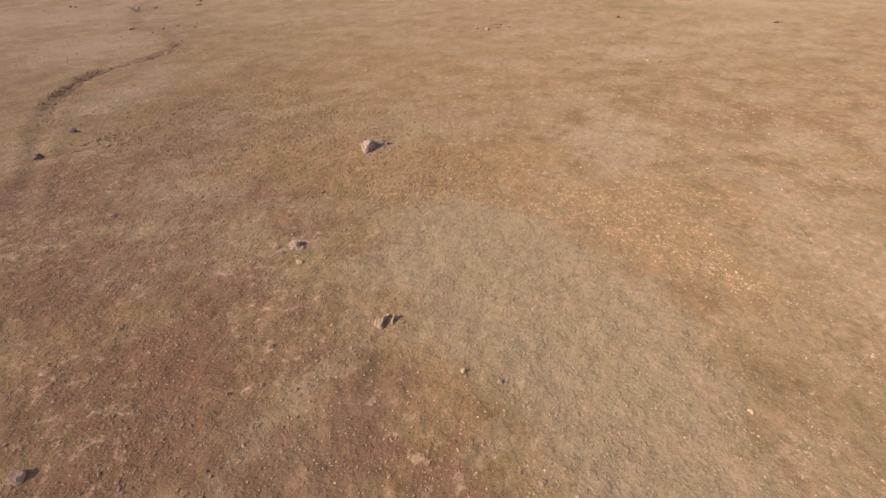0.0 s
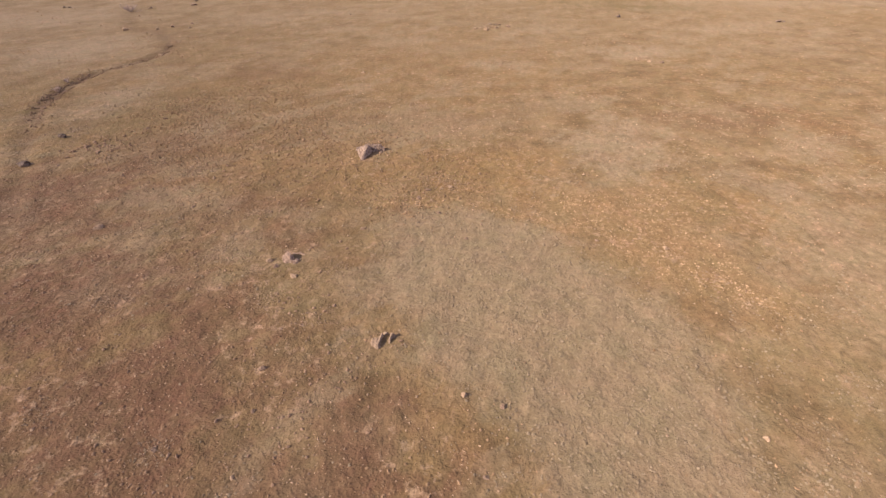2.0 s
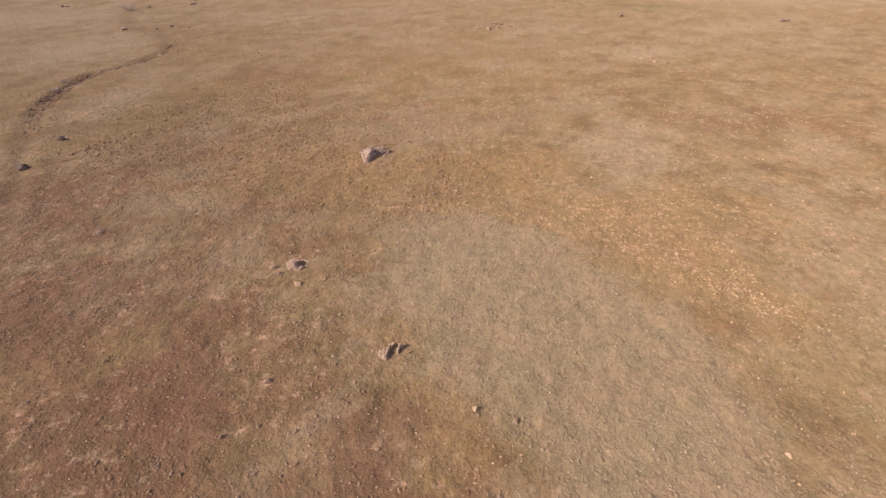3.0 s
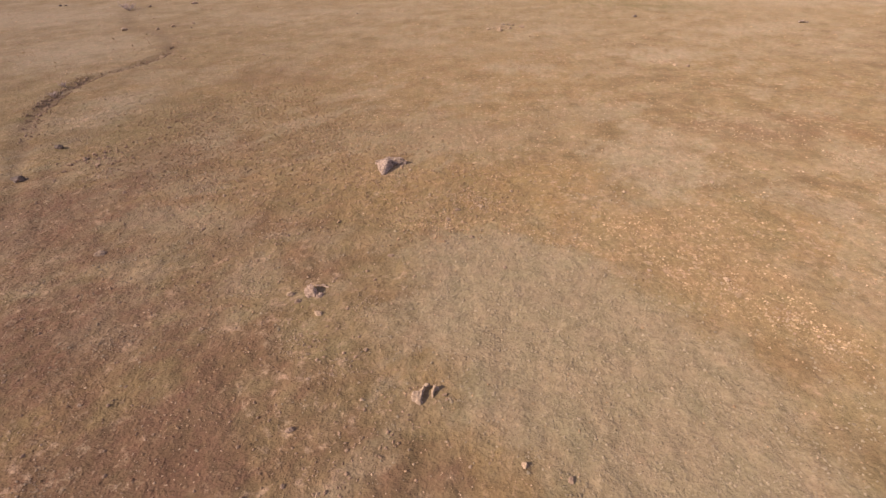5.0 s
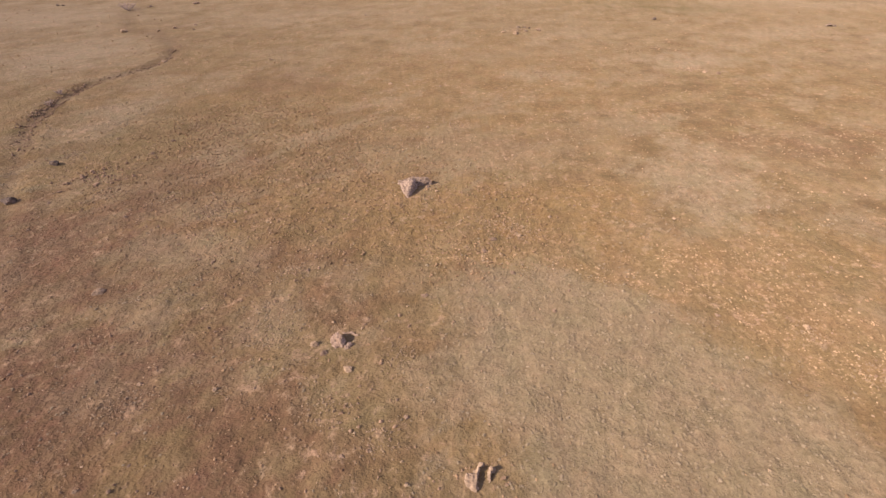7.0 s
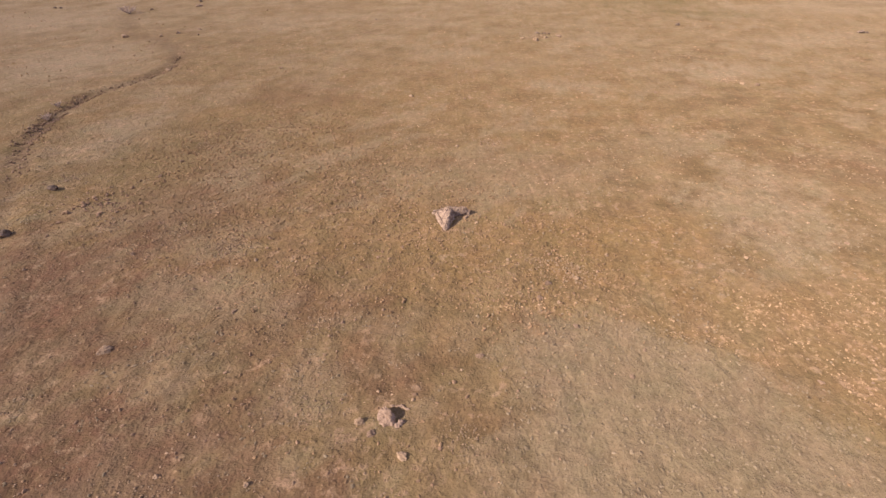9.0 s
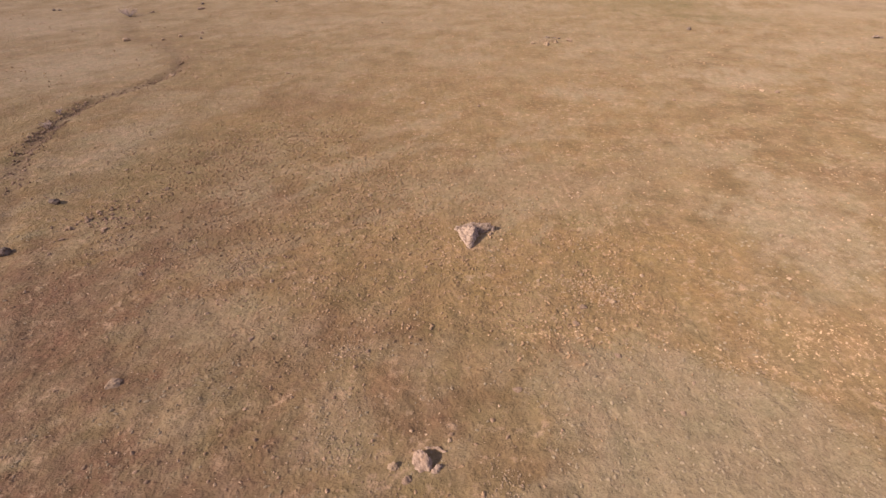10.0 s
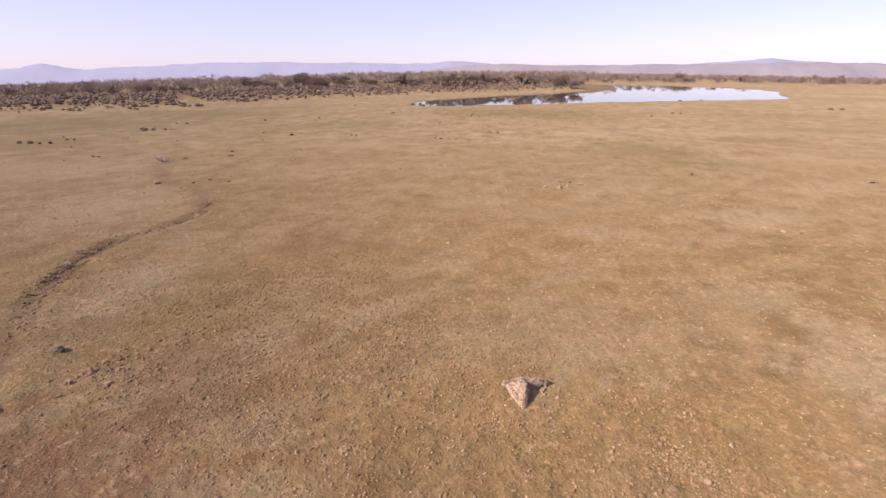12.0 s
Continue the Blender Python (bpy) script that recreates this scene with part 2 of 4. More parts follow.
def make_ground_material():
    m, n, l, b = nodes_of("dry_soil_and_grass", 0.95, 0.1)
    pos = n.new("ShaderNodeNewGeometry").outputs["Position"]
    soil = n.new("ShaderNodeAttribute")
    soil.attribute_name = "soil"
    sep = n.new("ShaderNodeSeparateColor")
    l.new(soil.outputs["Color"], sep.inputs[0])
    pale, ochre, red = sep.outputs
    trail = soil.outputs["Alpha"]
    fine = noise_node(n, l, pos, 42, 4, 0.7)
    mid = noise_node(n, l, pos, 7, 5, 0.65)
    wide = noise_node(n, l, pos, 1.1, 5, 0.6)
    vast = noise_node(n, l, pos, 0.16, 4, 0.6)
    straw = attribute(n, "straw")
    tuft = noise_node(n, l, pos, 17, 4, 0.62)
    col = mixed(n, l, band(n, l, wide, 0.35, 0.65), (0.199, 0.135, 0.068), (0.305, 0.224, 0.118))
    col = mixed(n, l, band(n, l, vast, 0.4, 0.62, 0, 0.45), col, (0.258, 0.178, 0.077))
    col = mixed(n, l, maths(n, l, "MULTIPLY", red, band(n, l, mid, 0.3, 0.6, 0.5, 1.0)), col, (0.196, 0.112, 0.067))
    col = mixed(n, l, maths(n, l, "MULTIPLY", ochre, band(n, l, mid, 0.3, 0.65, 0.3, 1.0)), col, (0.300, 0.196, 0.086))
    chips = band(n, l, noise_node(n, l, pos, 11, 5, 0.7), 0.53, 0.63)
    drifts = band(n, l, noise_node(n, l, pos, 2.1, 5, 0.7), 0.42, 0.6, 0.3, 1.0)
    flecks = maths(n, l, "MULTIPLY", chips, maths(n, l, "ADD", maths(n, l, "MULTIPLY", ochre, maths(n, l, "MULTIPLY", drifts, 0.45)), 0.08))
    col = mixed(n, l, flecks, col, (0.56, 0.385, 0.225))
    col = mixed(n, l, maths(n, l, "MULTIPLY", pale, band(n, l, mid, 0.25, 0.6, 0.4, 1.0)), col, (0.34, 0.264, 0.162))
    grey = attribute(n, "grey")
    col = mixed(n, l, maths(n, l, "MULTIPLY", grey, band(n, l, tuft, 0.3, 0.6, 0.45, 0.8)), col, (0.32, 0.254, 0.156))
    orange = attribute(n, "orange")
    col = mixed(n, l, maths(n, l, "MULTIPLY", orange, 0.8), col, (0.305, 0.209, 0.104))
    col = mixed(n, l, maths(n, l, "MULTIPLY", chips, maths(n, l, "MULTIPLY", orange, drifts)), col, (0.52, 0.368, 0.208))
    scabs = maths(n, l, "MULTIPLY", band(n, l, noise_node(n, l, pos, 5.5, 7, 0.72), 0.54, 0.63), band(n, l, noise_node(n, l, pos, 0.55, 4, 0.6), 0.43, 0.57, 0.0, 1.0))
    col = mixed(n, l, maths(n, l, "MULTIPLY", scabs, maths(n, l, "SUBTRACT", 1.0, grey)), col, (0.43, 0.302, 0.186))
    streak = band(n, l, noise_node(n, l, pos, 0.7, 7, 0.68), 0.4, 0.61)
    meadow = mixed(n, l, streak, (0.222, 0.166, 0.083), (0.395, 0.315, 0.193))
    meadow = mixed(n, l, band(n, l, noise_node(n, l, pos, 0.2, 5, 0.62), 0.44, 0.62, 0, 0.5), meadow, (0.268, 0.178, 0.092))
    meadow = mixed(n, l, maths(n, l, "MULTIPLY", pale, 0.8), meadow, (0.43, 0.34, 0.226))
    meadow = mixed(n, l, band(n, l, noise_node(n, l, pos, 0.05, 4, 0.6), 0.5, 0.66, 0, 0.6), meadow, (0.225, 0.178, 0.085))
    col = mixed(n, l, straw, col, meadow)
    scraps = maths(n, l, "MULTIPLY", band(n, l, noise_node(n, l, pos, 1.9, 8, 0.78), 0.53, 0.64), maths(n, l, "MULTIPLY", straw, 0.8))
    col = mixed(n, l, scraps, col, (0.44, 0.345, 0.225))
    olive = attribute(n, "olive")
    col = mixed(n, l, maths(n, l, "MULTIPLY", olive, 0.85), col, (0.192, 0.152, 0.064))
    blush = noise_node(n, l, pos, 1.7, 6, 0.68)
    col = mixed(n, l, 1.0, col, mixed(n, l, band(n, l, blush, 0.34, 0.66), (0.965, 1.0, 0.92), (1.055, 0.995, 0.97)), "MULTIPLY")
    col = mixed(n, l, maths(n, l, "MULTIPLY", trail, 0.7), col, (0.165, 0.108, 0.068))
    col = mixed(n, l, 1.0, col, mixed(n, l, band(n, l, fine, 0.25, 0.75), (0.84, 0.835, 0.83), (1.16, 1.16, 1.16)), "MULTIPLY")
    blotch = noise_node(n, l, pos, 3.4, 7, 0.76)
    col = mixed(n, l, 1.0, col, mixed(n, l, band(n, l, blotch, 0.32, 0.68), (0.585, 0.567, 0.563), (0.73, 0.711, 0.705)), "MULTIPLY")
    col = mixed(n, l, 1.0, col, mixed(n, l, band(n, l, tuft, 0.3, 0.7), (0.88, 0.88, 0.88), (1.12, 1.12, 1.12)), "MULTIPLY")
    col = mixed(n, l, 1.0, col, mixed(n, l, band(n, l, mid, 0.33, 0.67), (0.9, 0.895, 0.89), (1.1, 1.1, 1.09)), "MULTIPLY")
    l.new(col, b.inputs["Base Color"])
    b.inputs["Diffuse Roughness"].default_value = 0.5
    lumps = noise_node(n, l, pos, 8.5, 3, 0.5)
    relief = maths(n, l, "ADD", maths(n, l, "MULTIPLY", noise_node(n, l, pos, 22, 2, 0.5), 0.17), maths(n, l, "MULTIPLY", fine, 0.12))
    bumped(n, l, b, maths(n, l, "ADD", relief, maths(n, l, "MULTIPLY", lumps, 0.32)), 1.0, 0.1)
    l.new(band(n, l, straw, 0, 1, 1.0, 0.3), n["Bump"].inputs["Strength"])
    return m


def make_rock_material(name, dark, light, scale=9.0, rough=0.9, vary=0.25, relief=0.0):
    m, n, l, b = nodes_of(name, rough, 0.1)
    tex = n.new("ShaderNodeTexCoord").outputs["Object"]
    rnd = n.new("ShaderNodeObjectInfo").outputs["Random"]
    isl = n.new("ShaderNodeNewGeometry").outputs["Random Per Island"]
    a = noise_node(n, l, tex, scale, 5, 0.65)
    c = noise_node(n, l, tex, scale * 6, 4, 0.7)
    col = mixed(n, l, band(n, l, a, 0.32, 0.66), dark, light)
    col = mixed(n, l, 1.0, col, mixed(n, l, band(n, l, c, 0.25, 0.75), (0.68, 0.68, 0.68), (1.25, 1.22, 1.2)), "MULTIPLY")
    both = maths(n, l, "FRACT", maths(n, l, "ADD", maths(n, l, "MULTIPLY", rnd, 0.6), maths(n, l, "MULTIPLY", isl, 0.4)), 0)
    col = mixed(n, l, 1.0, col, mixed(n, l, both, (1 - vary,) * 3, (1 + vary,) * 3), "MULTIPLY")
    l.new(col, b.inputs["Base Color"])
    b.inputs["Diffuse Roughness"].default_value = 0.8
    if relief:
        bumped(n, l, b, c, 0.7, relief)
    return m


def make_plain(name, low, high, scale, rough=0.9):
    m, n, l, b = nodes_of(name, rough, 0.15)
    pos = n.new("ShaderNodeNewGeometry").outputs["Position"]
    rnd = n.new("ShaderNodeObjectInfo").outputs["Random"]
    a = noise_node(n, l, pos, scale, 4, 0.6)
    col = mixed(n, l, band(n, l, a, 0.3, 0.7), low, high)
    col = mixed(n, l, 1.0, col, mixed(n, l, rnd, (0.75, 0.75, 0.78), (1.2, 1.15, 1.1)), "MULTIPLY")
    l.new(col, b.inputs["Base Color"])
    return m


def make_far_glow(name, col_low, col_high, glow, amount):
    """Far hills under blue air, and clouds: their own colour plus a surface glow that stands in for lit air."""
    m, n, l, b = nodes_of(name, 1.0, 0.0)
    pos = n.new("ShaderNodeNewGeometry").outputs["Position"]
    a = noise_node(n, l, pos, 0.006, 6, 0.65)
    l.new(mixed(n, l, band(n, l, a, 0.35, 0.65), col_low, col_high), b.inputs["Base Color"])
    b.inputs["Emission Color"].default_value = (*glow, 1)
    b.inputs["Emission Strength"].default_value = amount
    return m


def make_water():
    m, n, l, b = nodes_of("lake_water", 0.02, 0.5)
    pos = n.new("ShaderNodeNewGeometry").outputs["Position"]
    b.inputs["Base Color"].default_value = (0.05, 0.05, 0.045, 1)
    b.inputs["IOR"].default_value = 1.33
    bumped(n, l, b, noise_node(n, l, pos, 1.3, 3, 0.5), 0.008, 0.02)
    return m


GROUND_MAT = make_ground_material()
PINK_ROCK = make_rock_material("pinkish_weathered_rock", (0.16, 0.11, 0.08), (0.46, 0.345, 0.245), 26, relief=0.03)
WARM_ROCK = make_rock_material("warm_pinkish_rock", (0.25, 0.17, 0.115), (0.5, 0.365, 0.255), 13, relief=0.02)
GREY_ROCK = make_rock_material("grey_brown_rock", (0.17, 0.12, 0.078), (0.34, 0.25, 0.163), 9, relief=0.008)
BASALT = make_rock_material("dark_basalt", (0.045, 0.032, 0.024), (0.255, 0.19, 0.138), 2.2, 0.85, 0.5, 0.05)
PEBBLE = make_rock_material("pebble_and_clod", (0.19, 0.12, 0.063), (0.43, 0.285, 0.157), 5, 0.95, 0.35)
CHIP = make_rock_material("pale_stone_chip", (0.32, 0.215, 0.128), (0.48, 0.345, 0.215), 5, 0.9, 0.3)
CRUMB = make_rock_material("pale_orange_earth", (0.265, 0.174, 0.092), (0.42, 0.292, 0.168), 5, 0.95, 0.25)
# Dead grass, coloured paler than the soil to paint in sunlit flecks.
TUFT = make_rock_material("cropped_grass_lit_flecks", (0.195, 0.148, 0.088), (0.305, 0.238, 0.148), 5, 0.95, 0.3)
STONE_PINK = make_rock_material("small_pale_stone", (0.23, 0.155, 0.094), (0.41, 0.298, 0.185), 2.5)
PALE_EARTH = make_rock_material("pale_crumbled_earth", (0.23, 0.16, 0.094), (0.38, 0.276, 0.168), 4, 0.95, 0.35)
STONE_BROWN = make_rock_material("small_brown_stone", (0.16, 0.107, 0.07), (0.28, 0.196, 0.128), 2.5)
CLOD = make_rock_material("reddish_clod", (0.195, 0.126, 0.074), (0.35, 0.235, 0.146), 6, 0.95, 0.4)
BARK = make_plain("grey_brown_bark", (0.22, 0.17, 0.135), (0.34, 0.265, 0.21), 3)
TWIG = make_plain("bare_twigs", (0.2, 0.157, 0.128), (0.33, 0.262, 0.212), 0.6)
WATER = make_water()
# Haze painted in: bluish base and glow on mountains, bluish glow on hills.
HAZE_FAR = make_far_glow("far_mountain_haze_glow", (0.13, 0.14, 0.17), (0.15, 0.16, 0.19), (0.52, 0.5, 0.76), 0.27)
HAZE_NEAR = make_far_glow("dry_hill_haze_glow", (0.14, 0.122, 0.11), (0.19, 0.165, 0.145), (0.46, 0.46, 0.72), 0.19)
# The cloud's glow stands in for sunlight on it.
CLOUD = make_far_glow("white_cloud_glow", (0.8, 0.8, 0.8), (0.9, 0.9, 0.9), (1, 0.98, 1), 0.6)


# ---- building helpers ----
def mesh_from(name, verts, faces, material, smooth=False):
    me = bpy.data.meshes.new(name)
    me.from_pydata(verts, [], faces)
    me.materials.append(material)
    if smooth:
        me.shade_smooth()
    me.update()
    return me


def mesh_of(name, bm, material, smooth=False):
    me = bpy.data.meshes.new(name)
    bm.to_mesh(me)
    bm.free()
    me.materials.append(material)
    if smooth:
        me.shade_smooth()
    return me


def part(name, me, parent, label=""):
    ob = new(name, me)
    ob.parent = parent
    return tagged(ob, label)


def rest(x, y):
    return float(height(np.array([x]), np.array([y]))[0])


# ---- ground ----
def spaced(lo, hi, step, grow_lo, grow_hi, far_lo, far_hi):
    mid = list(np.arange(lo, hi, step))
    left, right, s = [], [], step
    p = lo
    while p > far_lo:
        s *= grow_lo
        p -= s
        left.append(p)
    p, s = mid[-1], step
    while p < far_hi:
        s *= grow_hi
        p += s
        right.append(p)
    return np.array(left[::-1] + mid + right)


def soil_kinds(x, y):
    """Shares of pale, ochre, red and trail soil at places on the plain, and the layers over them."""
    grain = fbm(x, y, 0.3, 4, 21, 0.65)
    grey = ramp(-poly_distance(x + 0.3 * fbm(x, y, 0.8, 3, 22), y + 0.3 * fbm(x, y, 0.8, 3, 23), GREY) + 0.4 * grain, -0.3, 0.55)
    pale = np.maximum(np.maximum(patches(x, y, PALE, 30), np.maximum(patches(x, y, PALE_FAR, 34), 0.85 * patches(x, y, PALE_TUFTS, 37))), 0.4 * grey)
    pale = np.maximum(pale, 0.35 * ramp(fbm(x, y, 2.2, 5, 60, 0.6), 0.18, 0.5))
    pale = np.maximum(pale, 0.5 * ramp(fbm(x * 0.35, y, 2.6, 5, 61, 0.6), 0.15, 0.45) * ramp(y, 20, 32))
    pale = np.maximum(pale, 0.62 * ramp(fbm(0.4 * (0.7 * x + 0.71 * y), 0.7 * y - 0.71 * x, 0.6, 5, 63, 0.68), 0.03, 0.34) * ramp(fbm(x, y, 3.0, 3, 64), -0.25, 0.25) * (1 - 0.75 * patches(x, y, RED, 50)))
    worn = line_distance(x + 0.3 * fbm(x, y, 0.6, 4, 65, 0.6), y + 0.3 * fbm(x, y, 0.6, 4, 68, 0.6), WORN)
    pale = np.maximum(pale, 0.75 * np.exp(-(worn / 0.16) ** 2) * (0.5 + 0.5 * ramp(grain, -0.2, 0.2)))
    ruts = line_distance(x, y, TRACKS)
    pale = np.maximum(pale, 0.6 * np.exp(-(ruts / 1.2) ** 2))
    ochre = patches(x, y, OCHRE, 40) * (1 - grey)
    ochre = np.maximum(ochre, 0.5 * ramp(fbm(x, y, 1.8, 5, 62, 0.6), 0.22, 0.55) * (1 - grey))
    red = patches(x, y, RED, 50) * (1 - 0.8 * grey)
    ochre = ochre * (1 - 0.7 * red)
    rut = line_distance(x + 0.25 * fbm(x, y, 0.6, 3, 9), y + 0.25 * fbm(x, y, 0.6, 3, 10), TRAIL)
    trail = np.exp(-(rut / (0.15 + 0.2 * ramp(y, 17, 22))) ** 2) * (0.3 + 0.2 * ramp(y, 9.5, 11.5) + 0.5 * ramp(y, 11.5, 13) * ramp(-y, -17.5, -15.5))
    trail = np.maximum(trail, 0.8 * np.exp(-(line_distance(x, y, RIDGE) / 6.5) ** 4))
    trail = np.maximum(trail, 0.55 * np.exp(-((ruts - 0.8) / 0.35) ** 2))
    shore = poly_distance(x, y, LAKE)
    trail = np.maximum(trail, 0.9 * ramp(-shore, -0.8, 0.5))
    meadow = ramp(y + 5 * fbm(x, y, 12, 4, 66), 15, 48) * (0.72 + 0.28 * ramp(fbm(x * 0.5, y, 7, 4, 67), -0.2, 0.3))
    wide, tall = x + 0.35 * fbm(x, y, 0.9, 4, 24, 0.6), y + 0.35 * fbm(x, y, 0.9, 4, 25, 0.6)
    orange = 0.75 * ramp(-poly_distance(wide, tall, BAND) + 0.3 * grain, -0.3, 0.45)
    orange = np.maximum(orange, np.exp(-(line_distance(wide, tall, CORE) / 0.3) ** 2))
    rim = np.exp(-(line_distance(x + 0.2 * fbm(x, y, 0.4, 3, 26), y + 0.2 * fbm(x, y, 0.4, 3, 27), RIM) / 0.17) ** 2)
    orange = np.maximum(orange, rim * ramp(fbm(x, y, 0.45, 3, 28), -0.35, 0.15))
    layers = {"straw": np.maximum(meadow, ramp(np.hypot(x, y), 60, 90)), "grey": grey * (1 - orange), "orange": orange,
              "olive": patches(x, y, OLIVE, 70) * (0.6 + 0.4 * ramp(fbm(x, y, 1.6, 4, 71, 0.6), -0.3, 0.3))}
    return np.stack([pale * (1 - orange), ochre, red, trail], 1).astype(np.float32), layers


def pebbly(x, y):
    return ramp(-poly_distance(x + 0.6 * fbm(x, y, 1.4, 3, 29), y + 0.6 * fbm(x, y, 1.4, 3, 20), PEBBLY), -1.4, 1.1)


def set_soil(me, x, y, repeat=1):
    kinds, layers = soil_kinds(x, y)
    me.attributes.new("soil", "FLOAT_COLOR", "POINT").data.foreach_set("color", np.repeat(kinds, repeat, 0).ravel())
    for key, value in layers.items():
        me.attributes.new(key, "FLOAT", "POINT").data.foreach_set("value", np.repeat(value.astype(np.float32), repeat))
    me.materials.append(GROUND_MAT)


def build_ground():
    xs = spaced(-7.5, 6.0, 0.042, 1.03, 1.03, -4600, 4600)
    ys = spaced(1.5, 10.5, 0.042, 1.09, 1.028, -2500, 4900)
    X, Y = np.meshgrid(xs, ys)
    x, y = X.ravel(), Y.ravel()
    z = height(x, y)
    nx, ny = len(xs), len(ys)
    i = (np.arange(ny - 1)[:, None] * nx + np.arange(nx - 1)[None, :]).ravel()
    quads = np.stack([i, i + 1, i + nx + 1, i + nx], 1)
    me = bpy.data.meshes.new("ground")
    me.vertices.add(len(x))
    me.vertices.foreach_set("co", np.stack([x, y, z], 1).astype(np.float32).ravel())
    me.loops.add(quads.size)
    me.loops.foreach_set("vertex_index", quads.ravel().astype(np.int32))
    me.polygons.add(len(quads))
    me.polygons.foreach_set("loop_start", (np.arange(len(quads)) * 4).astype(np.int32))
    me.polygons.foreach_set("use_smooth", np.ones(len(quads), bool))
    me.update(calc_edges=True)
    set_soil(me, x, y)
    return tagged(new("ground", me), "dry ochre plain of bare soil and short dead grass", "ground", kind="structure")


build_ground()


def build_water():
    cx, cy = 30.0, 130.0
    ring = [(cx + (px - cx) * 1.08, cy + (py - cy) * 1.08) for px, py in LAKE]
    bm = bmesh.new()
    top = [bm.verts.new((px, py, -0.16)) for px, py in ring]
    bm.faces.new(top)
    bmesh.ops.triangulate(bm, faces=bm.faces[:])
    return tagged(new("water", mesh_of("water", bm, WATER)), "still shallow lake mirroring a pale sky", "lake", kind="structure")


build_water()


# ---- far hills and clouds ----
def build_hills(name, label, material, y0, x0, x1, depth, top, seed, steps=220):
    """A long ridge; top(u) gives its crest in metres at u from 0 to 1."""
    u = np.linspace(0, 1, steps)
    v = np.linspace(0, 1, 14)
    U, V = np.meshgrid(u, v)
    crest = np.array([top(a) for a in u])
    x = x0 + (x1 - x0) * U
    y = y0 + depth * (V - 0.5)
    shape = np.sin(np.pi * np.clip(V * 0.98 + 0.01, 0, 1)) ** 0.8
    z = -130 + (crest[None, :] + 130) * shape + shape * (6 * fbm(x, y, 260, 5, seed + 1, 0.6) + 4 * fbm(x, y, 70, 4, seed + 2))
    nv = len(u)
    verts = np.stack([x.ravel(), y.ravel(), z.ravel()], 1).tolist()
    faces = [(j * nv + i, j * nv + i + 1, (j + 1) * nv + i + 1, (j + 1) * nv + i) for j in range(13) for i in range(nv - 1)]
    return tagged(new(name, mesh_from(name, verts, faces, material, True)), label, "hills", kind="structure")


def profile(points, x0, x1):
    px, pz = zip(*points)
    return lambda a: float(np.interp(x0 + (x1 - x0) * a, px, pz))


WEST = [(-4000, 25), (-3200, 20), (-2950, 36), (-2790, 63), (-2670, 40), (-2520, 25), (-2320, 37), (-2100, 43), (-1830, 55), (-1570, 61),
        (-1220, 62), (-860, 57), (-510, 52), (-310, 50), (-180, 66), (-40, 56), (60, 46), (300, 10)]
HILLS = [(-420, -20), (-280, -4), (-180, 18), (-56, 28), (116, 33), (360, 30), (600, 29), (830, 32), (1060, 33), (1280, 36), (1660, 27), (2600, 20)]
EAST = [(900, 10), (1260, 44), (1490, 57), (1650, 68), (1710, 72), (1810, 59), (2070, 40), (2600, 15)]
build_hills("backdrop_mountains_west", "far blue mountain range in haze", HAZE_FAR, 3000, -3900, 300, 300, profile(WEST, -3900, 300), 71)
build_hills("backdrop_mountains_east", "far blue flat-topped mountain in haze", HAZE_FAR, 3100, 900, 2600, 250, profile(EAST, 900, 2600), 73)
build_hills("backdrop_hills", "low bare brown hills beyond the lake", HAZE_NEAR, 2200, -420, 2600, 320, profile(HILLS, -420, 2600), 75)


def build_cloud(x, z, w, h, seed):
    rng = random.Random(seed)
    bm = bmesh.new()
    for k in range(9):
        s = rng.uniform(0.35, 0.6)
        px = (rng.random() - 0.5) * 2 * (w - s * h)
        m = Matrix.Translation((px, rng.uniform(-h, h), rng.uniform(-0.2, 0.3) * h)) @ Matrix.Diagonal((s * h * 2.2, s * h, s * h * 0.8, 1))
        bmesh.ops.create_icosphere(bm, subdivisions=3, radius=1, matrix=m)
    for v in bm.verts:
        v.co += Vector((0, 0, 1)) * noise.noise(v.co * 0.15) * h * 0.3
    ob = new("backdrop_cloud", mesh_of("backdrop_cloud", bm, CLOUD, True))
    ob.location = (x, 3000, z)
    return tagged(ob, "small white fair-weather cloud low over hills", "cloud", kind="structure")


build_cloud(1997, 109, 24, 9, 1)
build_cloud(2079, 106, 16, 6, 2)
build_cloud(2175, 102, 34, 9, 3)


# ---- stones ----
def rock_bm(seed, dims, subdivisions=3, cuts=9, rough=0.12, lobes=None):
    """A broken stone: a ball cut by random planes, then roughened. lobes: several balls (centre, radii) in one stone."""
    rng = random.Random(seed)
    bm = bmesh.new()
    for cx, cy, cz, rx, ry, rz in lobes or [(0, 0, 0, *dims)]:
        made = bmesh.ops.create_icosphere(bm, subdivisions=subdivisions, radius=1)["verts"]
        planes = []
        for k in range(cuts):
            d = Vector((rng.gauss(0, 1), rng.gauss(0, 1), rng.gauss(0, 0.8))).normalized()
            planes.append((d, rng.uniform(0.55, 0.85)))
        off = Vector((rng.uniform(-50, 50), rng.uniform(-50, 50), rng.uniform(-50, 50)))
        for v in made:
            p = v.co.copy()
            for d, far in planes:
                over = p.dot(d) - far
                if over > 0:
                    p -= d * over
            p *= 1 + rough * noise.fractal(p * 1.7 + off, 0.7, 2.2, 4) + 0.45 * rough * noise.fractal(p * 6.0 - off, 0.6, 2.2, 4)
            v.co = (cx + p.x * rx, cy + p.y * ry, cz + p.z * rz)
    return bm


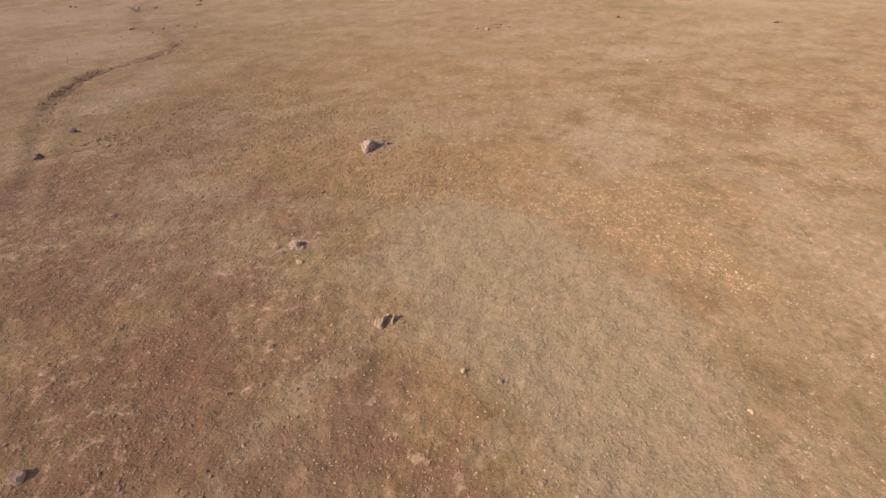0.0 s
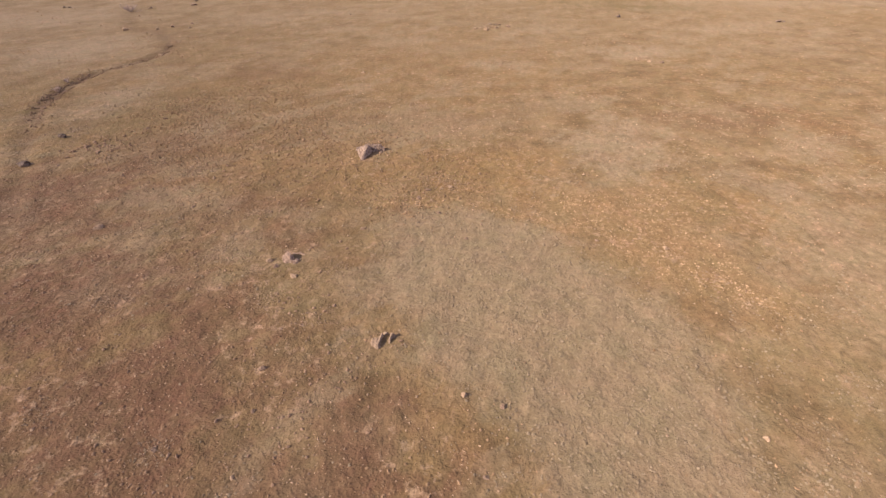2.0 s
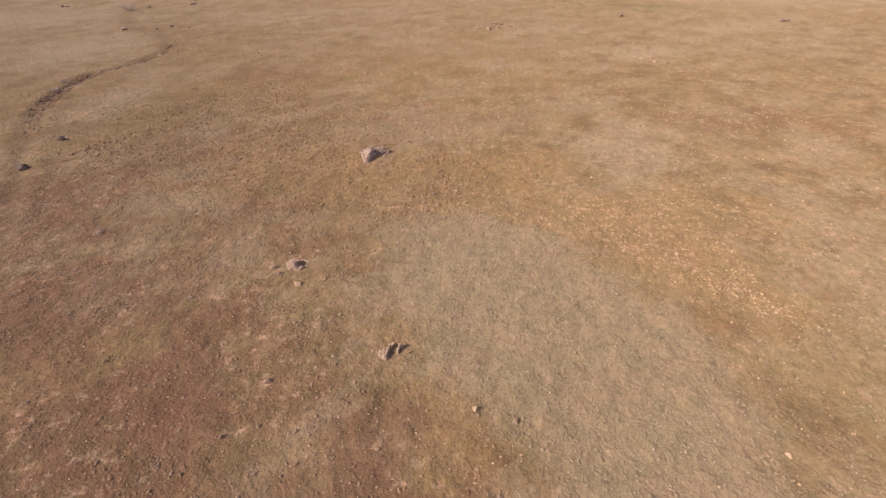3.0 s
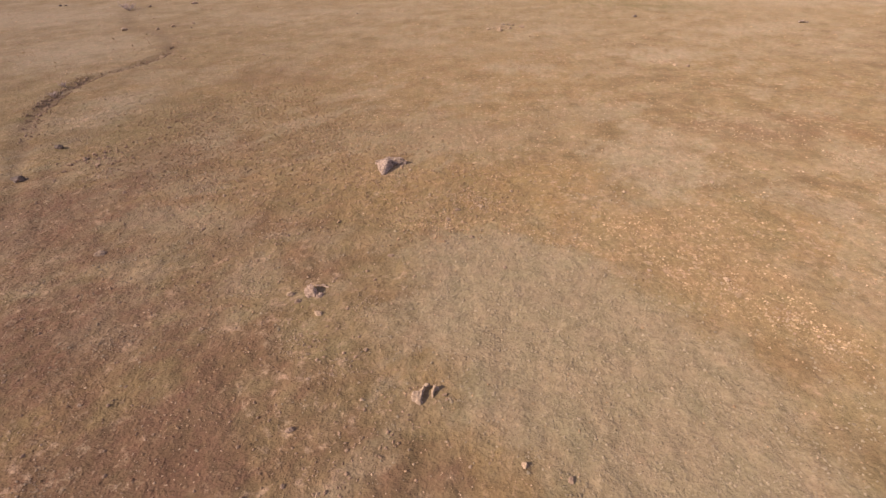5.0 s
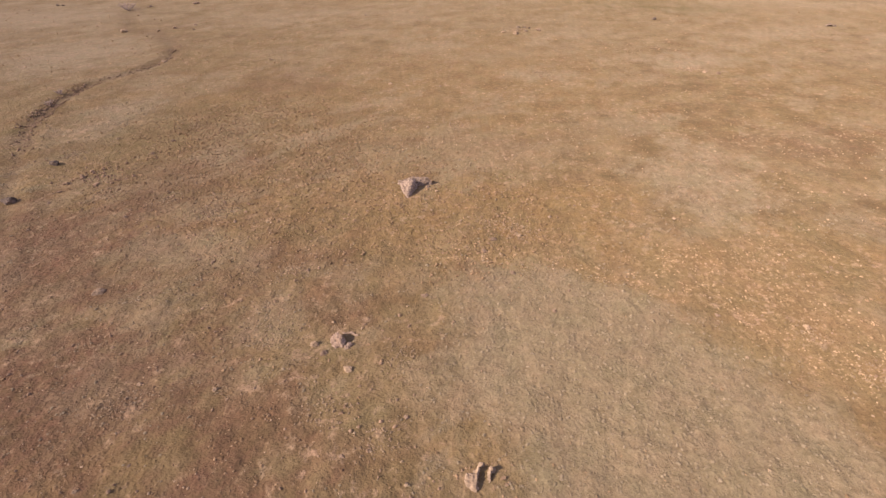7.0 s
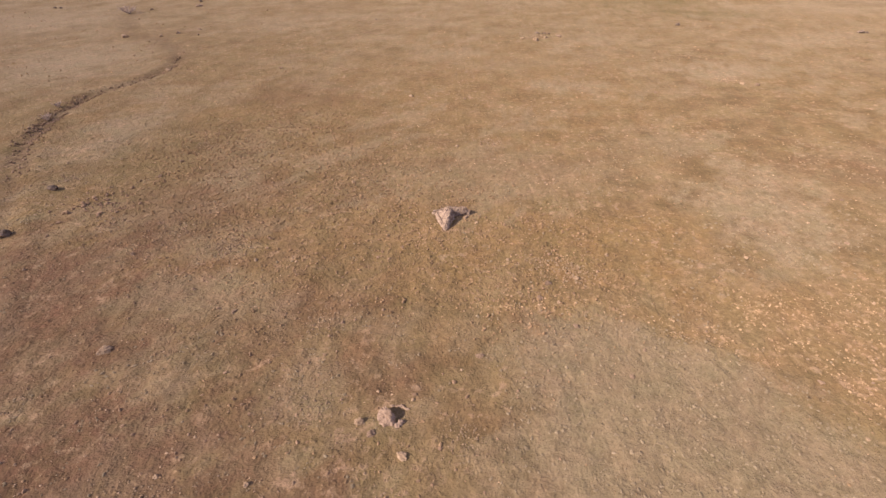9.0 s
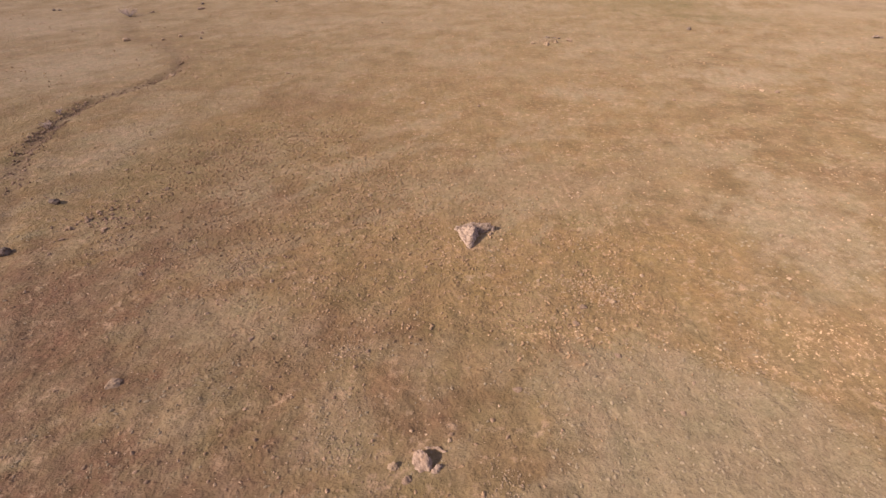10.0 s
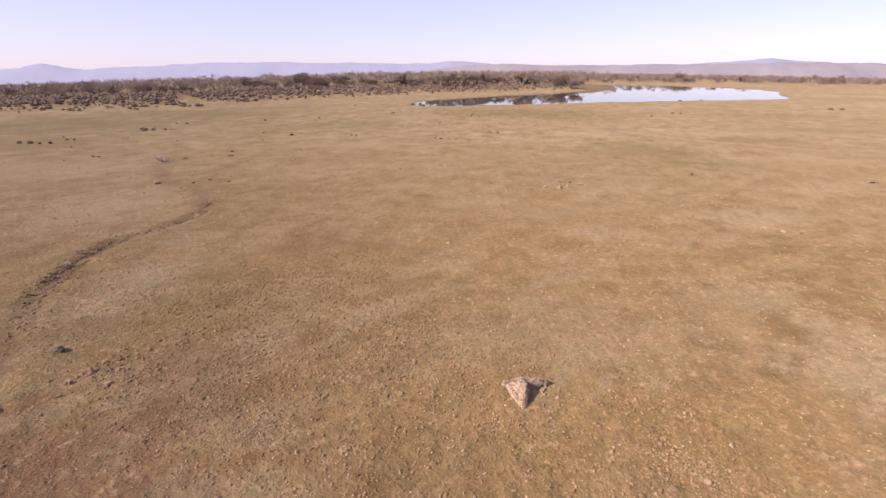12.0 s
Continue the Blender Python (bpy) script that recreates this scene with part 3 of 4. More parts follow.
def place_rock(name, label, x, y, dims, seed, material, sink=0.25, turn=0.0, lobes=None, subdivisions=3, group="", category="rock", cuts=9):
    ob = new(name, mesh_of(name, rock_bm(seed, dims, subdivisions, cuts, 0.22, lobes), material))
    ob.matrix_world = pose(x, y, rest(x, y) + dims[2] * (1 - 2 * sink), 0, 0, turn)
    return tagged(ob, label, category, group)


def hull_rock(label, x, y, hulls, seed, material, turn=0.0, rough=0.03):
    """A broken boulder of one or more convex blocks in one mesh; points at z below 0 are buried."""
    bm = bmesh.new()
    for corners in hulls:
        piece = bmesh.new()
        for c in corners:
            piece.verts.new(c)
        bmesh.ops.convex_hull(piece, input=piece.verts[:])
        for v in [v for v in piece.verts if not v.link_faces]:
            piece.verts.remove(v)
        bmesh.ops.triangulate(piece, faces=piece.faces[:])
        for _ in range(3):
            bmesh.ops.subdivide_edges(piece, edges=piece.edges[:], cuts=1, use_grid_fill=True)
            bmesh.ops.smooth_vert(piece, verts=piece.verts[:], factor=0.18, use_axis_x=True, use_axis_y=True, use_axis_z=True)
        bmesh.ops.triangulate(piece, faces=piece.faces[:])
        off = Vector((seed * 3.1, seed * 1.7, 0))
        piece.normal_update()
        for v in piece.verts:
            k = rough * noise.fractal(v.co * 9 + off, 0.7, 2.1, 4) + 0.5 * rough * noise.fractal(v.co * 34 - off, 0.7, 2.1, 3)
            v.co += v.normal * k
        me = bpy.data.meshes.new("piece")
        piece.to_mesh(me)
        piece.free()
        bm.from_mesh(me)
        bpy.data.meshes.remove(me)
    ob = new("boulder", mesh_of("boulder", bm, material))
    ob.matrix_world = pose(x, y, rest(x, y), 0, 0, turn)
    return tagged(ob, label, "rock")


hull_rock("pale pinkish boulder, a ridge with a spur and a shaded hollow", -2.27, 10.76,
          [[(-0.34, 0.24, -0.1), (-0.24, 0.0, -0.1), (-0.11, -0.36, -0.1), (0.01, -0.4, -0.1), (0.12, 0.06, -0.1), (0.12, 0.3, -0.1),
            (-0.05, -0.33, 0.04), (-0.01, -0.13, 0.15), (0.06, 0.08, 0.2), (-0.05, 0.2, 0.2), (-0.15, 0.0, 0.1), (-0.26, 0.2, 0.1)],
           [(-0.4, 0.18, -0.1), (-0.34, 0.36, -0.1), (0.42, 0.34, -0.1), (0.42, 0.22, -0.1), (0.08, 0.12, -0.1), (-0.3, 0.24, 0.1), (0.02, 0.24, 0.21), (0.26, 0.27, 0.19), (0.38, 0.28, 0.1)],
           [(0.26, 0.06, -0.08), (0.34, 0.06, -0.08), (0.42, 0.24, -0.08), (0.26, 0.24, -0.08), (0.31, 0.12, 0.02), (0.34, 0.2, 0.05)]], 11, PINK_ROCK, rough=0.03)
hull_rock("pinkish block of stone with a broken shaded top", -2.65, 6.6,
          [[(-0.22, -0.04, -0.08), (-0.12, -0.15, -0.08), (0.06, -0.17, -0.08), (0.09, -0.06, -0.08), (0.0, 0.1, -0.08), (-0.16, 0.1, -0.08),
            (-0.13, 0.0, 0.07), (-0.02, -0.1, 0.07), (0.03, -0.03, 0.12), (-0.06, 0.06, 0.13)],
           [(0.0, -0.19, -0.08), (0.16, -0.15, -0.08), (0.22, -0.04, -0.08), (0.06, -0.06, -0.08), (0.07, -0.12, 0.06), (0.15, -0.06, 0.08)],
           [(-0.12, 0.13, -0.08), (0.1, 0.12, -0.08), (0.22, 0.05, -0.08), (0.24, 0.14, -0.08), (0.06, 0.2, -0.08), (-0.04, 0.15, 0.03), (0.1, 0.15, 0.04), (0.2, 0.1, 0.03)]], 5, WARM_ROCK)
hull_rock("split grey-pink stone with two upright fins", -0.77, 4.84,
          [[(-0.24, -0.06, -0.08), (-0.06, -0.2, -0.08), (0.01, -0.14, -0.08), (0.02, 0.08, -0.08), (-0.18, 0.13, -0.08), (-0.02, -0.11, 0.05), (0.0, 0.05, 0.085), (-0.12, 0.03, 0.035)],
           [(-0.1, 0.05, -0.08), (0.02, 0.03, -0.08), (0.03, 0.16, -0.08), (-0.06, 0.18, -0.08), (0.0, 0.06, 0.09), (0.0, 0.13, 0.08)],
           [(0.08, -0.06, -0.08), (0.12, -0.08, -0.08), (0.2, 0.15, -0.08), (0.1, 0.17, -0.08), (0.11, -0.03, 0.04), (0.15, 0.13, 0.1), (0.12, 0.14, 0.09)],
           [(-0.06, 0.14, -0.08), (0.14, 0.12, -0.08), (0.1, 0.22, -0.08), (-0.04, 0.22, -0.08), (0.03, 0.17, 0.03)]], 23, GREY_ROCK)
place_rock("boulder", "grey-brown stone lying on bare soil", -4.18, 2.32, (0.08, 0.1, 0.06), 31, STONE_BROWN, 0.3, 50)
place_rock("boulder", "dark stone beside the worn cattle trail", -10.3, 9.75, (0.17, 0.1, 0.085), 37, BASALT, 0.25, 10)
place_rock("boulder", "dark flat stone in pale dry grass", -10.65, 11.4, (0.14, 0.08, 0.07), 41, BASALT, 0.2, -10)

# x, y, size of single stones near the walk
STONES = [(-3.00, 6.50, 0.062), (-2.84, 6.36, 0.055), (-2.45, 6.12, 0.06), (-1.63, 7.58, 0.05), (3.68, 7.29, 0.05), (1.28, 2.72, 0.045), (2.67, 3.7, 0.022),
          (-2.07, 3.65, 0.03), (0.4, 4.06, 0.04), (-1.97, 2.87, 0.025), (0.67, 3.08, 0.03), (-6.66, 7.3, 0.085), (-2.98, 3.12, 0.04),
          (3.75, 3.75, 0.034), (0.86, 3.94, 0.035), (2.72, 9.95, 0.04), (-2.23, 4.28, 0.05)]
STONES_B = [(-1.2, 9.68, 0.05), (-5.4, 9.34, 0.05), (-0.29, 8.2, 0.06), (-1.75, 10.75, 0.05), (-0.6, 9.1, 0.07), (-0.15, 9.25, 0.06),
            (-0.75, 8.75, 0.07), (0.45, 9.9, 0.05), (-3.6, 8.05, 0.05), (-4.0, 5.7, 0.05), (-6.1, 8.6, 0.05), (-7.6, 9.4, 0.06),
            (-2.3, 14.1, 0.06), (3.2, 11.2, 0.045), (-3.9, 17.6, 0.08), (-2.25, 17.4, 0.07), (6.6, 19.4, 0.1), (3.6, 18.4, 0.07)]
STONES_C = [(0.45, 24.8, 0.18), (0.9, 25.3, 0.12), (1.5, 25.5, 0.14), (-0.1, 25.1, 0.12), (-18.2, 32.2, 0.22), (-15.8, 25.6, 0.15), (-15.2, 26.4, 0.12),
            (-17.7, 24.6, 0.2), (7.0, 19.3, 0.1), (6.2, 19.8, 0.07), (-13.0, 19.9, 0.14), (-9.0, 20.3, 0.09), (-16.2, 24.9, 0.1), (-20.5, 31.2, 0.16)]
rng = random.Random(7)
STONE_KINDS = [mesh_of("stone", rock_bm(100 + k, (1, 1, 0.75), 3, 7, 0.3), (STONE_PINK, STONE_BROWN)[k % 2]) for k in range(9)]
for k, (x, y, s) in enumerate(STONES + [(x, y, 0.72 * s) for x, y, s in STONES_B] + [(x, y, 0.75 * s) for x, y, s in STONES_C]):
    ob = new("stone", STONE_KINDS[k % 9])
    ob.matrix_world = pose(x, y, rest(x, y) + 0.1 * s, rng.uniform(-12, 12), rng.uniform(-12, 12), rng.uniform(0, 360)) @ Matrix.Diagonal((s * rng.uniform(0.9, 1.3), s * rng.uniform(0.8, 1.1), s, 1))
    tagged(ob, "small loose stone on dry soil", "stone", "loose stones on the plain")


rng = random.Random(17)
for k in range(240):
    y = 2.0 + 11 * rng.random() ** 1.3
    x = -1.2 + (rng.random() - 0.55) * (7 + 1.2 * y)
    if poly_distance(np.array([x]), np.array([y]), GREY)[0] < 0 and k % 6:
        continue
    s = math.exp(rng.gauss(0, 0.4)) * (0.0105 + 0.0009 * y)
    ob = new("stone", STONE_KINDS[rng.randrange(9)])
    ob.matrix_world = pose(x, y, rest(x, y) + 0.1 * s, rng.uniform(-15, 15), rng.uniform(-15, 15), rng.uniform(0, 360)) @ Matrix.Diagonal((s * rng.uniform(0.9, 1.5), s * rng.uniform(0.8, 1.1), s, 1))
    tagged(ob, "small loose stone on dry soil", "stone", "loose stones on the plain")


def scatter(count, seed, where, sizes, name, label, material, flat=0.7, category="gravel", lift=0.25):
    """Many small clods in one mesh. where(rng) gives x, y."""
    rng = np.random.default_rng(seed)
    bm = bmesh.new()
    bmesh.ops.create_icosphere(bm, subdivisions=1, radius=1)
    base = np.array([v.co[:] for v in bm.verts])
    tris = np.array([[v.index for v in f.verts] for f in bm.faces])
    bm.free()
    x, y, big = where(rng, count)
    z = height(x, y)
    n = len(x)
    size = np.exp(np.clip(rng.normal(0, 0.45, n), -1, 0.8)) * sizes * big
    jit = base[None] * (1 + rng.uniform(-0.35, 0.25, (n, len(base), 1)))
    ang = rng.uniform(0, 6.283, n)
    c, s = np.cos(ang)[:, None], np.sin(ang)[:, None]
    sx, sy = rng.uniform(0.8, 1.5, (n, 1)), rng.uniform(0.7, 1.1, (n, 1))
    px, py, pz = jit[..., 0] * sx, jit[..., 1] * sy, jit[..., 2] * flat
    verts = np.stack([(c * px - s * py) * size[:, None] + x[:, None], (s * px + c * py) * size[:, None] + y[:, None], pz * size[:, None] + (z + lift * size)[:, None]], 2)
    faces = (tris[None] + (np.arange(n) * len(base))[:, None, None]).reshape(-1, 3)
    me = mesh_from(name, verts.reshape(-1, 3).tolist(), faces.tolist(), material)
    return tagged(new(name, me), label, category, kind="stuff")


def build_clods(count, seed):
    """Crumbs and tussocks of the same soil, far too many to count: low irregular domes."""
    rng = np.random.default_rng(seed)
    n = count * 3
    y = 1.4 + 21 * rng.random(n) ** 1.6
    x = -0.8 + (rng.random(n) - 0.5) * (9.5 + 1.5 * y)
    drift = ramp(fbm(x, y, 0.9, 3, 83), -0.45, 0.35)
    sel = np.flatnonzero(rng.random(n) < (0.3 + 0.7 * drift) * ramp(-y, -22, -9))[:count]
    x, y, drift = x[sel], y[sel], drift[sel]
    n = len(x)
    size = np.exp(rng.normal(0, 0.42, n)) * 0.01 * (0.8 + 0.4 * drift) * (0.8 + 0.05 * y)
    ang = rng.uniform(0, 2 * np.pi, (n, 1))
    k = np.arange(4)[None] * np.pi / 2
    mid_r, low_r = rng.uniform(0.6, 1.0, (n, 4)), rng.uniform(1.3, 2.0, (n, 4))
    stretch, lean = rng.uniform(0.75, 1.5, (n, 1)), rng.uniform(0, np.pi, (n, 1))

    def ring(r, h):
        px, py = np.cos(ang + k) * r * stretch, np.sin(ang + k) * r
        qx, qy = np.cos(lean) * px - np.sin(lean) * py, np.sin(lean) * px + np.cos(lean) * py
        return np.stack([qx, qy, h], 2)

    tall = (0.5 + 0.5 * pebbly(x, y))[:, None]
    top = np.stack([rng.normal(0, 0.25, n), rng.normal(0, 0.25, n), rng.uniform(0.4, 0.85, n) * tall[:, 0]], 1)[:, None]
    verts = np.concatenate([top, ring(mid_r, rng.uniform(0.2, 0.5, (n, 4)) * tall), ring(low_r, np.full((n, 4), -0.25))], 1) * size[:, None, None]
    verts += np.stack([x, y, height(x, y)], 1)[:, None]
    tris = np.array([(0, 1 + i, 1 + (i + 1) % 4) for i in range(4)] + [(1 + i, 5 + i, 5 + (i + 1) % 4) for i in range(4)] + [(1 + i, 5 + (i + 1) % 4, 1 + (i + 1) % 4) for i in range(4)])
    faces = (tris[None] + (np.arange(n) * 9)[:, None, None]).reshape(-1, 3).astype(np.int32)
    me = bpy.data.meshes.new("soil_clods")
    me.vertices.add(n * 9)
    me.vertices.foreach_set("co", verts.astype(np.float32).ravel())
    me.loops.add(faces.size)
    me.loops.foreach_set("vertex_index", faces.ravel())
    me.polygons.add(len(faces))
    me.polygons.foreach_set("loop_start", (np.arange(len(faces)) * 3).astype(np.int32))
    me.update(calc_edges=True)
    set_soil(me, x, y, 9)
    return tagged(new("soil_clods", me), "crumbs of dry soil and cropped dead tussocks", "clods", kind="stuff")


build_clods(62000, 2)


def gravel_spots(rng, count):
    """Clods lie in drifts, more on the bare ochre and red soil."""
    n = count * 6
    y = 1.3 + 30 * rng.random(n) ** 1.6
    x = -0.6 + (rng.random(n) - 0.5) * (12 + 1.75 * y)
    keep = 0.12 + 0.55 * pebbly(x, y) + 0.25 * patches(x, y, RED, 50)
    keep *= 0.35 + 1.2 * ramp(fbm(x, y, 1.1, 3, 81), -0.2, 0.5)
    keep *= 1 - 0.8 * ramp(-poly_distance(x, y, GREY), -0.1, 0.3)
    sel = np.flatnonzero(rng.random(n) < keep)[:count]
    return x[sel], y[sel], 0.72 + 0.045 * y[sel]


scatter(20000, 3, gravel_spots, 0.0095, "gravel", "scattered small clods and pebbles on bare soil", PEBBLE)


def pebble_spots(rng, count):
    """The larger pebbles of the pebbly soil."""
    x, y = rng.uniform(-11.5, 1.8, count * 5), rng.uniform(7.6, 17.2, count * 5)
    keep = pebbly(x, y) * (0.25 + 0.75 * ramp(fbm(x, y, 0.8, 3, 82), -0.4, 0.4))
    sel = np.flatnonzero(rng.random(count * 5) < keep)[:count]
    return x[sel], y[sel], 0.85 + 0.015 * y[sel]


scatter(8500, 13, pebble_spots, 0.0112, "pebbles", "rounded brown pebbles strewn on ochre soil", PEBBLE, 0.8, lift=0.35)


def chip_spots(rng, count):
    """Pale stone chips, mostly on the red soil."""
    n = count * 6
    y = 1.4 + 14 * rng.random(n) ** 1.3
    x = -1.0 + (rng.random(n) - 0.5) * (9.5 + 1.5 * y)
    keep = (0.15 + 0.75 * patches(x, y, RED, 50)) * (0.15 + ramp(fbm(x, y, 0.7, 3, 84), -0.2, 0.5)) * (1 - 0.7 * ramp(-poly_distance(x, y, GREY), -0.1, 0.3))
    sel = np.flatnonzero(rng.random(n) < keep)[:count]
    return x[sel], y[sel], 0.75 + 0.06 * y[sel]


scatter(4200, 14, chip_spots, 0.0062, "stone_chips", "small pale pinkish stone chips on red soil", CHIP)


def crumb_spots(rng, count):
    """Orange crumbs on the orange soil and, thinner, on the ochre plain beyond."""
    n = count * 10
    y = 5.0 + 13 * rng.random(n) ** 1.2
    x = -4.5 + 11.5 * rng.random(n)
    orange = soil_kinds(x, y)[1]["orange"]
    keep = (orange ** 1.5 + 0.1 * ramp(fbm(x, y, 1.3, 4, 85, 0.6), -0.05, 0.35) * ramp(y, 8.6, 9.4)) * (0.25 + ramp(fbm(x, y, 0.3, 3, 86), -0.3, 0.3))
    sel = np.flatnonzero(rng.random(n) < keep)[:count]
    return x[sel], y[sel], np.full(len(sel), 1.0)


scatter(4200, 15, crumb_spots, 0.0088, "orange_crumbs", "crumbs of pale orange earth in loose drifts", CRUMB, 0.45, "crumbs")


def tuft_spots(rng, count):
    """Cropped tufts stand in drifts on the pale ground."""
    n = count * 4
    y = 1.6 + 14 * rng.random(n) ** 1.3
    x = -1.2 + (rng.random(n) - 0.5) * (9.0 + 1.5 * y)
    pale = soil_kinds(x, y)[0][:, 0]
    keep = (0.08 + pale) * ramp(fbm(0.5 * (0.7 * x + 0.71 * y), 0.7 * y - 0.71 * x, 0.5, 4, 87, 0.65), -0.05, 0.3)
    keep = np.maximum(keep, 0.62 * ramp(-poly_distance(x, y, GREY), -0.2, 0.3))
    sel = np.flatnonzero(rng.random(n) < keep)[:count]
    return x[sel], y[sel], 0.72 + 0.04 * y[sel]


scatter(24000, 16, tuft_spots, 0.0098, "grass_tufts", "cropped dead grass tufts, coloured pale as lit flecks", TUFT, 0.55, "grass")


PALE_HEAPS = [(-3.6, 6.7), (-1.9, 5.15), (-0.64, 9.55), (-0.07, 9.3), (-1.75, 6.4), (-3.85, 8.1), (-5.2, 5.35), (-4.9, 5.4), (-7.2, 10.1), (-6.0, 9.8),
              (-2.55, 5.55), (1.2, 19.1), (-1.5, 14.4), (-3.0, 3.1), (-4.6, 3.4), (-10.6, 12.0), (1.25, 2.75), (4.15, 6.5), (8.1, 11.8), (-0.2, 9.5),
              (-8.55, 10.2), (-6.9, 12.3), (-6.1, 9.7), (-8.5, 13.8), (0.6, 25.5), (6.3, 19.8), (3.7, 7.2), (4.6, 6.0)]


def heap_spots(rng, count):
    at = np.array(PALE_HEAPS)[rng.integers(0, len(PALE_HEAPS), count)]
    p = at + rng.normal(0, 1, (count, 2)) * np.array([0.16, 0.13]) * (0.8 + 0.03 * at[:, 1:])
    return p[:, 0], p[:, 1], 0.8 + 0.06 * p[:, 1]


scatter(3800, 6, heap_spots, 0.007, "pale_crumbs", "little heaps of pale crumbled earth", PALE_EARTH, category="crumbs")


def lump_spots(rng, count):
    """Clods kicked up along the worn line, round the heaps and loosely over the western soil."""
    line = np.array(WORN)
    k = rng.integers(0, len(line) - 1, count)
    p = line[k] + (line[k + 1] - line[k]) * rng.random((count, 1)) + rng.normal(0, 0.22, (count, 2))
    heaps = np.array(PALE_HEAPS)[rng.integers(0, len(PALE_HEAPS), count)] + rng.normal(0, 0.22, (count, 2))
    y = 2.2 + 9 * rng.random(count) ** 1.2
    x = -0.6 - (4.0 + 0.75 * y) * rng.random(count)
    pick = rng.random((count, 1))
    p = np.where(pick < 0.06, p, np.where(pick < 0.3, heaps, np.stack([x, y], 1)))
    keep = (ramp(fbm(p[:, 0], p[:, 1], 0.6, 3, 88), -0.3, 0.3) > rng.random(count)) | (pick[:, 0] < 0.2)
    return p[keep, 0], p[keep, 1], 0.8 + 0.03 * p[keep, 1]


scatter(2600, 18, lump_spots, 0.0115, "earth_clods", "kicked-up clods of dry brown earth", CLOD, 0.8, "clods", 0.3)


def trail_spots(rng, count):
    k = rng.choice([2, 3, 3, 3, 3, 3, 4, 4, 4, 5, 6, 7], count)
    t = rng.random(count)
    a, b = np.array(TRAIL)[k], np.array(TRAIL)[k + 1]
    p = a + (b - a) * t[:, None] + rng.normal(0, 1, (count, 2)) * np.where(np.abs(k - 3) < 2, 0.15, 0.08)[:, None]
    return p[:, 0], p[:, 1], np.ones(count)


scatter(1100, 4, trail_spots, 0.019, "trail_clods", "reddish clods along the eroded cattle trail", CLOD, category="clods")


def crust_spots(rng, count):
    p = np.array([-9.25, 10.9]) + rng.normal(0, 1, (count, 2)) * np.array([0.32, 0.28])
    return p[:, 0], p[:, 1], np.ones(count)


scatter(110, 8, crust_spots, 0.024, "broken_crust", "patch of broken reddish crust in dry grass", CLOD, category="clods")


# ---- lava rock ridge ----
def ridge_spots(rng, count):
    pts = np.array(RIDGE)
    seg = np.hypot(*np.diff(pts, axis=0).T)
    k = rng.choice(len(seg), count, p=seg / seg.sum())
    t = rng.random(count)
    d = pts[k + 1] - pts[k]
    nrm = np.stack([-d[:, 1], d[:, 0]], 1) / seg[k][:, None]
    p = pts[k] + d * t[:, None] + nrm * (rng.normal(-1, 4.4, count))[:, None]
    keep = poly_distance(p[:, 0], p[:, 1], LAKE) > 1.5
    return p[keep, 0], p[keep, 1], np.ones(keep.sum())


scatter(19000, 5, ridge_spots, 0.2, "lava_rubble", "heaped dark basalt rubble along a low ridge", BASALT, 0.85, "rubble")

BASALT_KINDS = [mesh_of("lava_boulder", rock_bm(200 + k, (1, 1, 0.8), 3, 10, 0.2), BASALT) for k in range(7)]
rng = np.random.default_rng(9)
bx, by, _ = ridge_spots(rng, 210)
for k in range(len(bx)):
    s = float(rng.uniform(0.22, 0.52))
    ob = new("lava_boulder", BASALT_KINDS[k % 7])
    ob.matrix_world = pose(bx[k], by[k], rest(bx[k], by[k]) + 0.3 * s, *rng.uniform(-20, 20, 2), rng.uniform(0, 360)) @ Matrix.Diagonal((s, s * 0.85, s * 0.8, 1))
    tagged(ob, "rough dark basalt boulder on the stony ridge", "boulder", "basalt boulders")

# dark stones out on the plain: x, y, size, count in a heap
# the five at (0.7, 26.1) are added to stand for dark pits between stones
HEAPS = [(-32.8, 45, 0.34, 6), (-31.6, 45.3, 0.25, 2), (-33.3, 50.6, 0.25, 1), (-32.3, 50.6, 0.28, 1), (-52.5, 70, 0.5, 5), (-35.8, 36.8, 0.3, 5), (-34.3, 38.6, 0.22, 3),
         (-11.4, 75.5, 0.5, 1), (2.7, 80, 0.45, 1), (-13.6, 63.6, 0.3, 3), (-4.9, 40.2, 0.16, 2), (-6.1, 40.5, 0.2, 3), (-3.7, 58.9, 0.25, 3), (-25.7, 54, 0.3, 1), (0.7, 26.1, 0.1, 5)]
HEAPS_B = [(-18.9, 33.8, 0.2, 1), (-43, 86, 0.6, 6), (-21.8, 76.8, 0.35, 1), (-19.3, 39.1, 0.2, 1), (-8.0, 41.7, 0.16, 1), (34.5, 90, 0.4, 2), (-46, 75.5, 0.6, 8),
           (-50.5, 77, 0.6, 8), (-64, 72, 0.6, 10), (-60, 68, 0.5, 8), (-7, 52, 0.2, 1), (16, 60, 0.3, 1), (42, 70, 0.5, 2), (30, 88.5, 0.4, 1), (-36, 40, 0.2, 1)]
rng = random.Random(13)
STRAY = [(rng.uniform(-40, 34), 22 + 55 * rng.random() ** 1.2, rng.uniform(0.1, 0.28), 1 + (rng.random() < 0.3)) for _ in range(30)]
STRAY = [q for q in STRAY if abs(q[0]) < 0.95 * q[1] and poly_distance(np.array([q[0]]), np.array([q[1]]), LAKE)[0] > 3]
rng = random.Random(12)
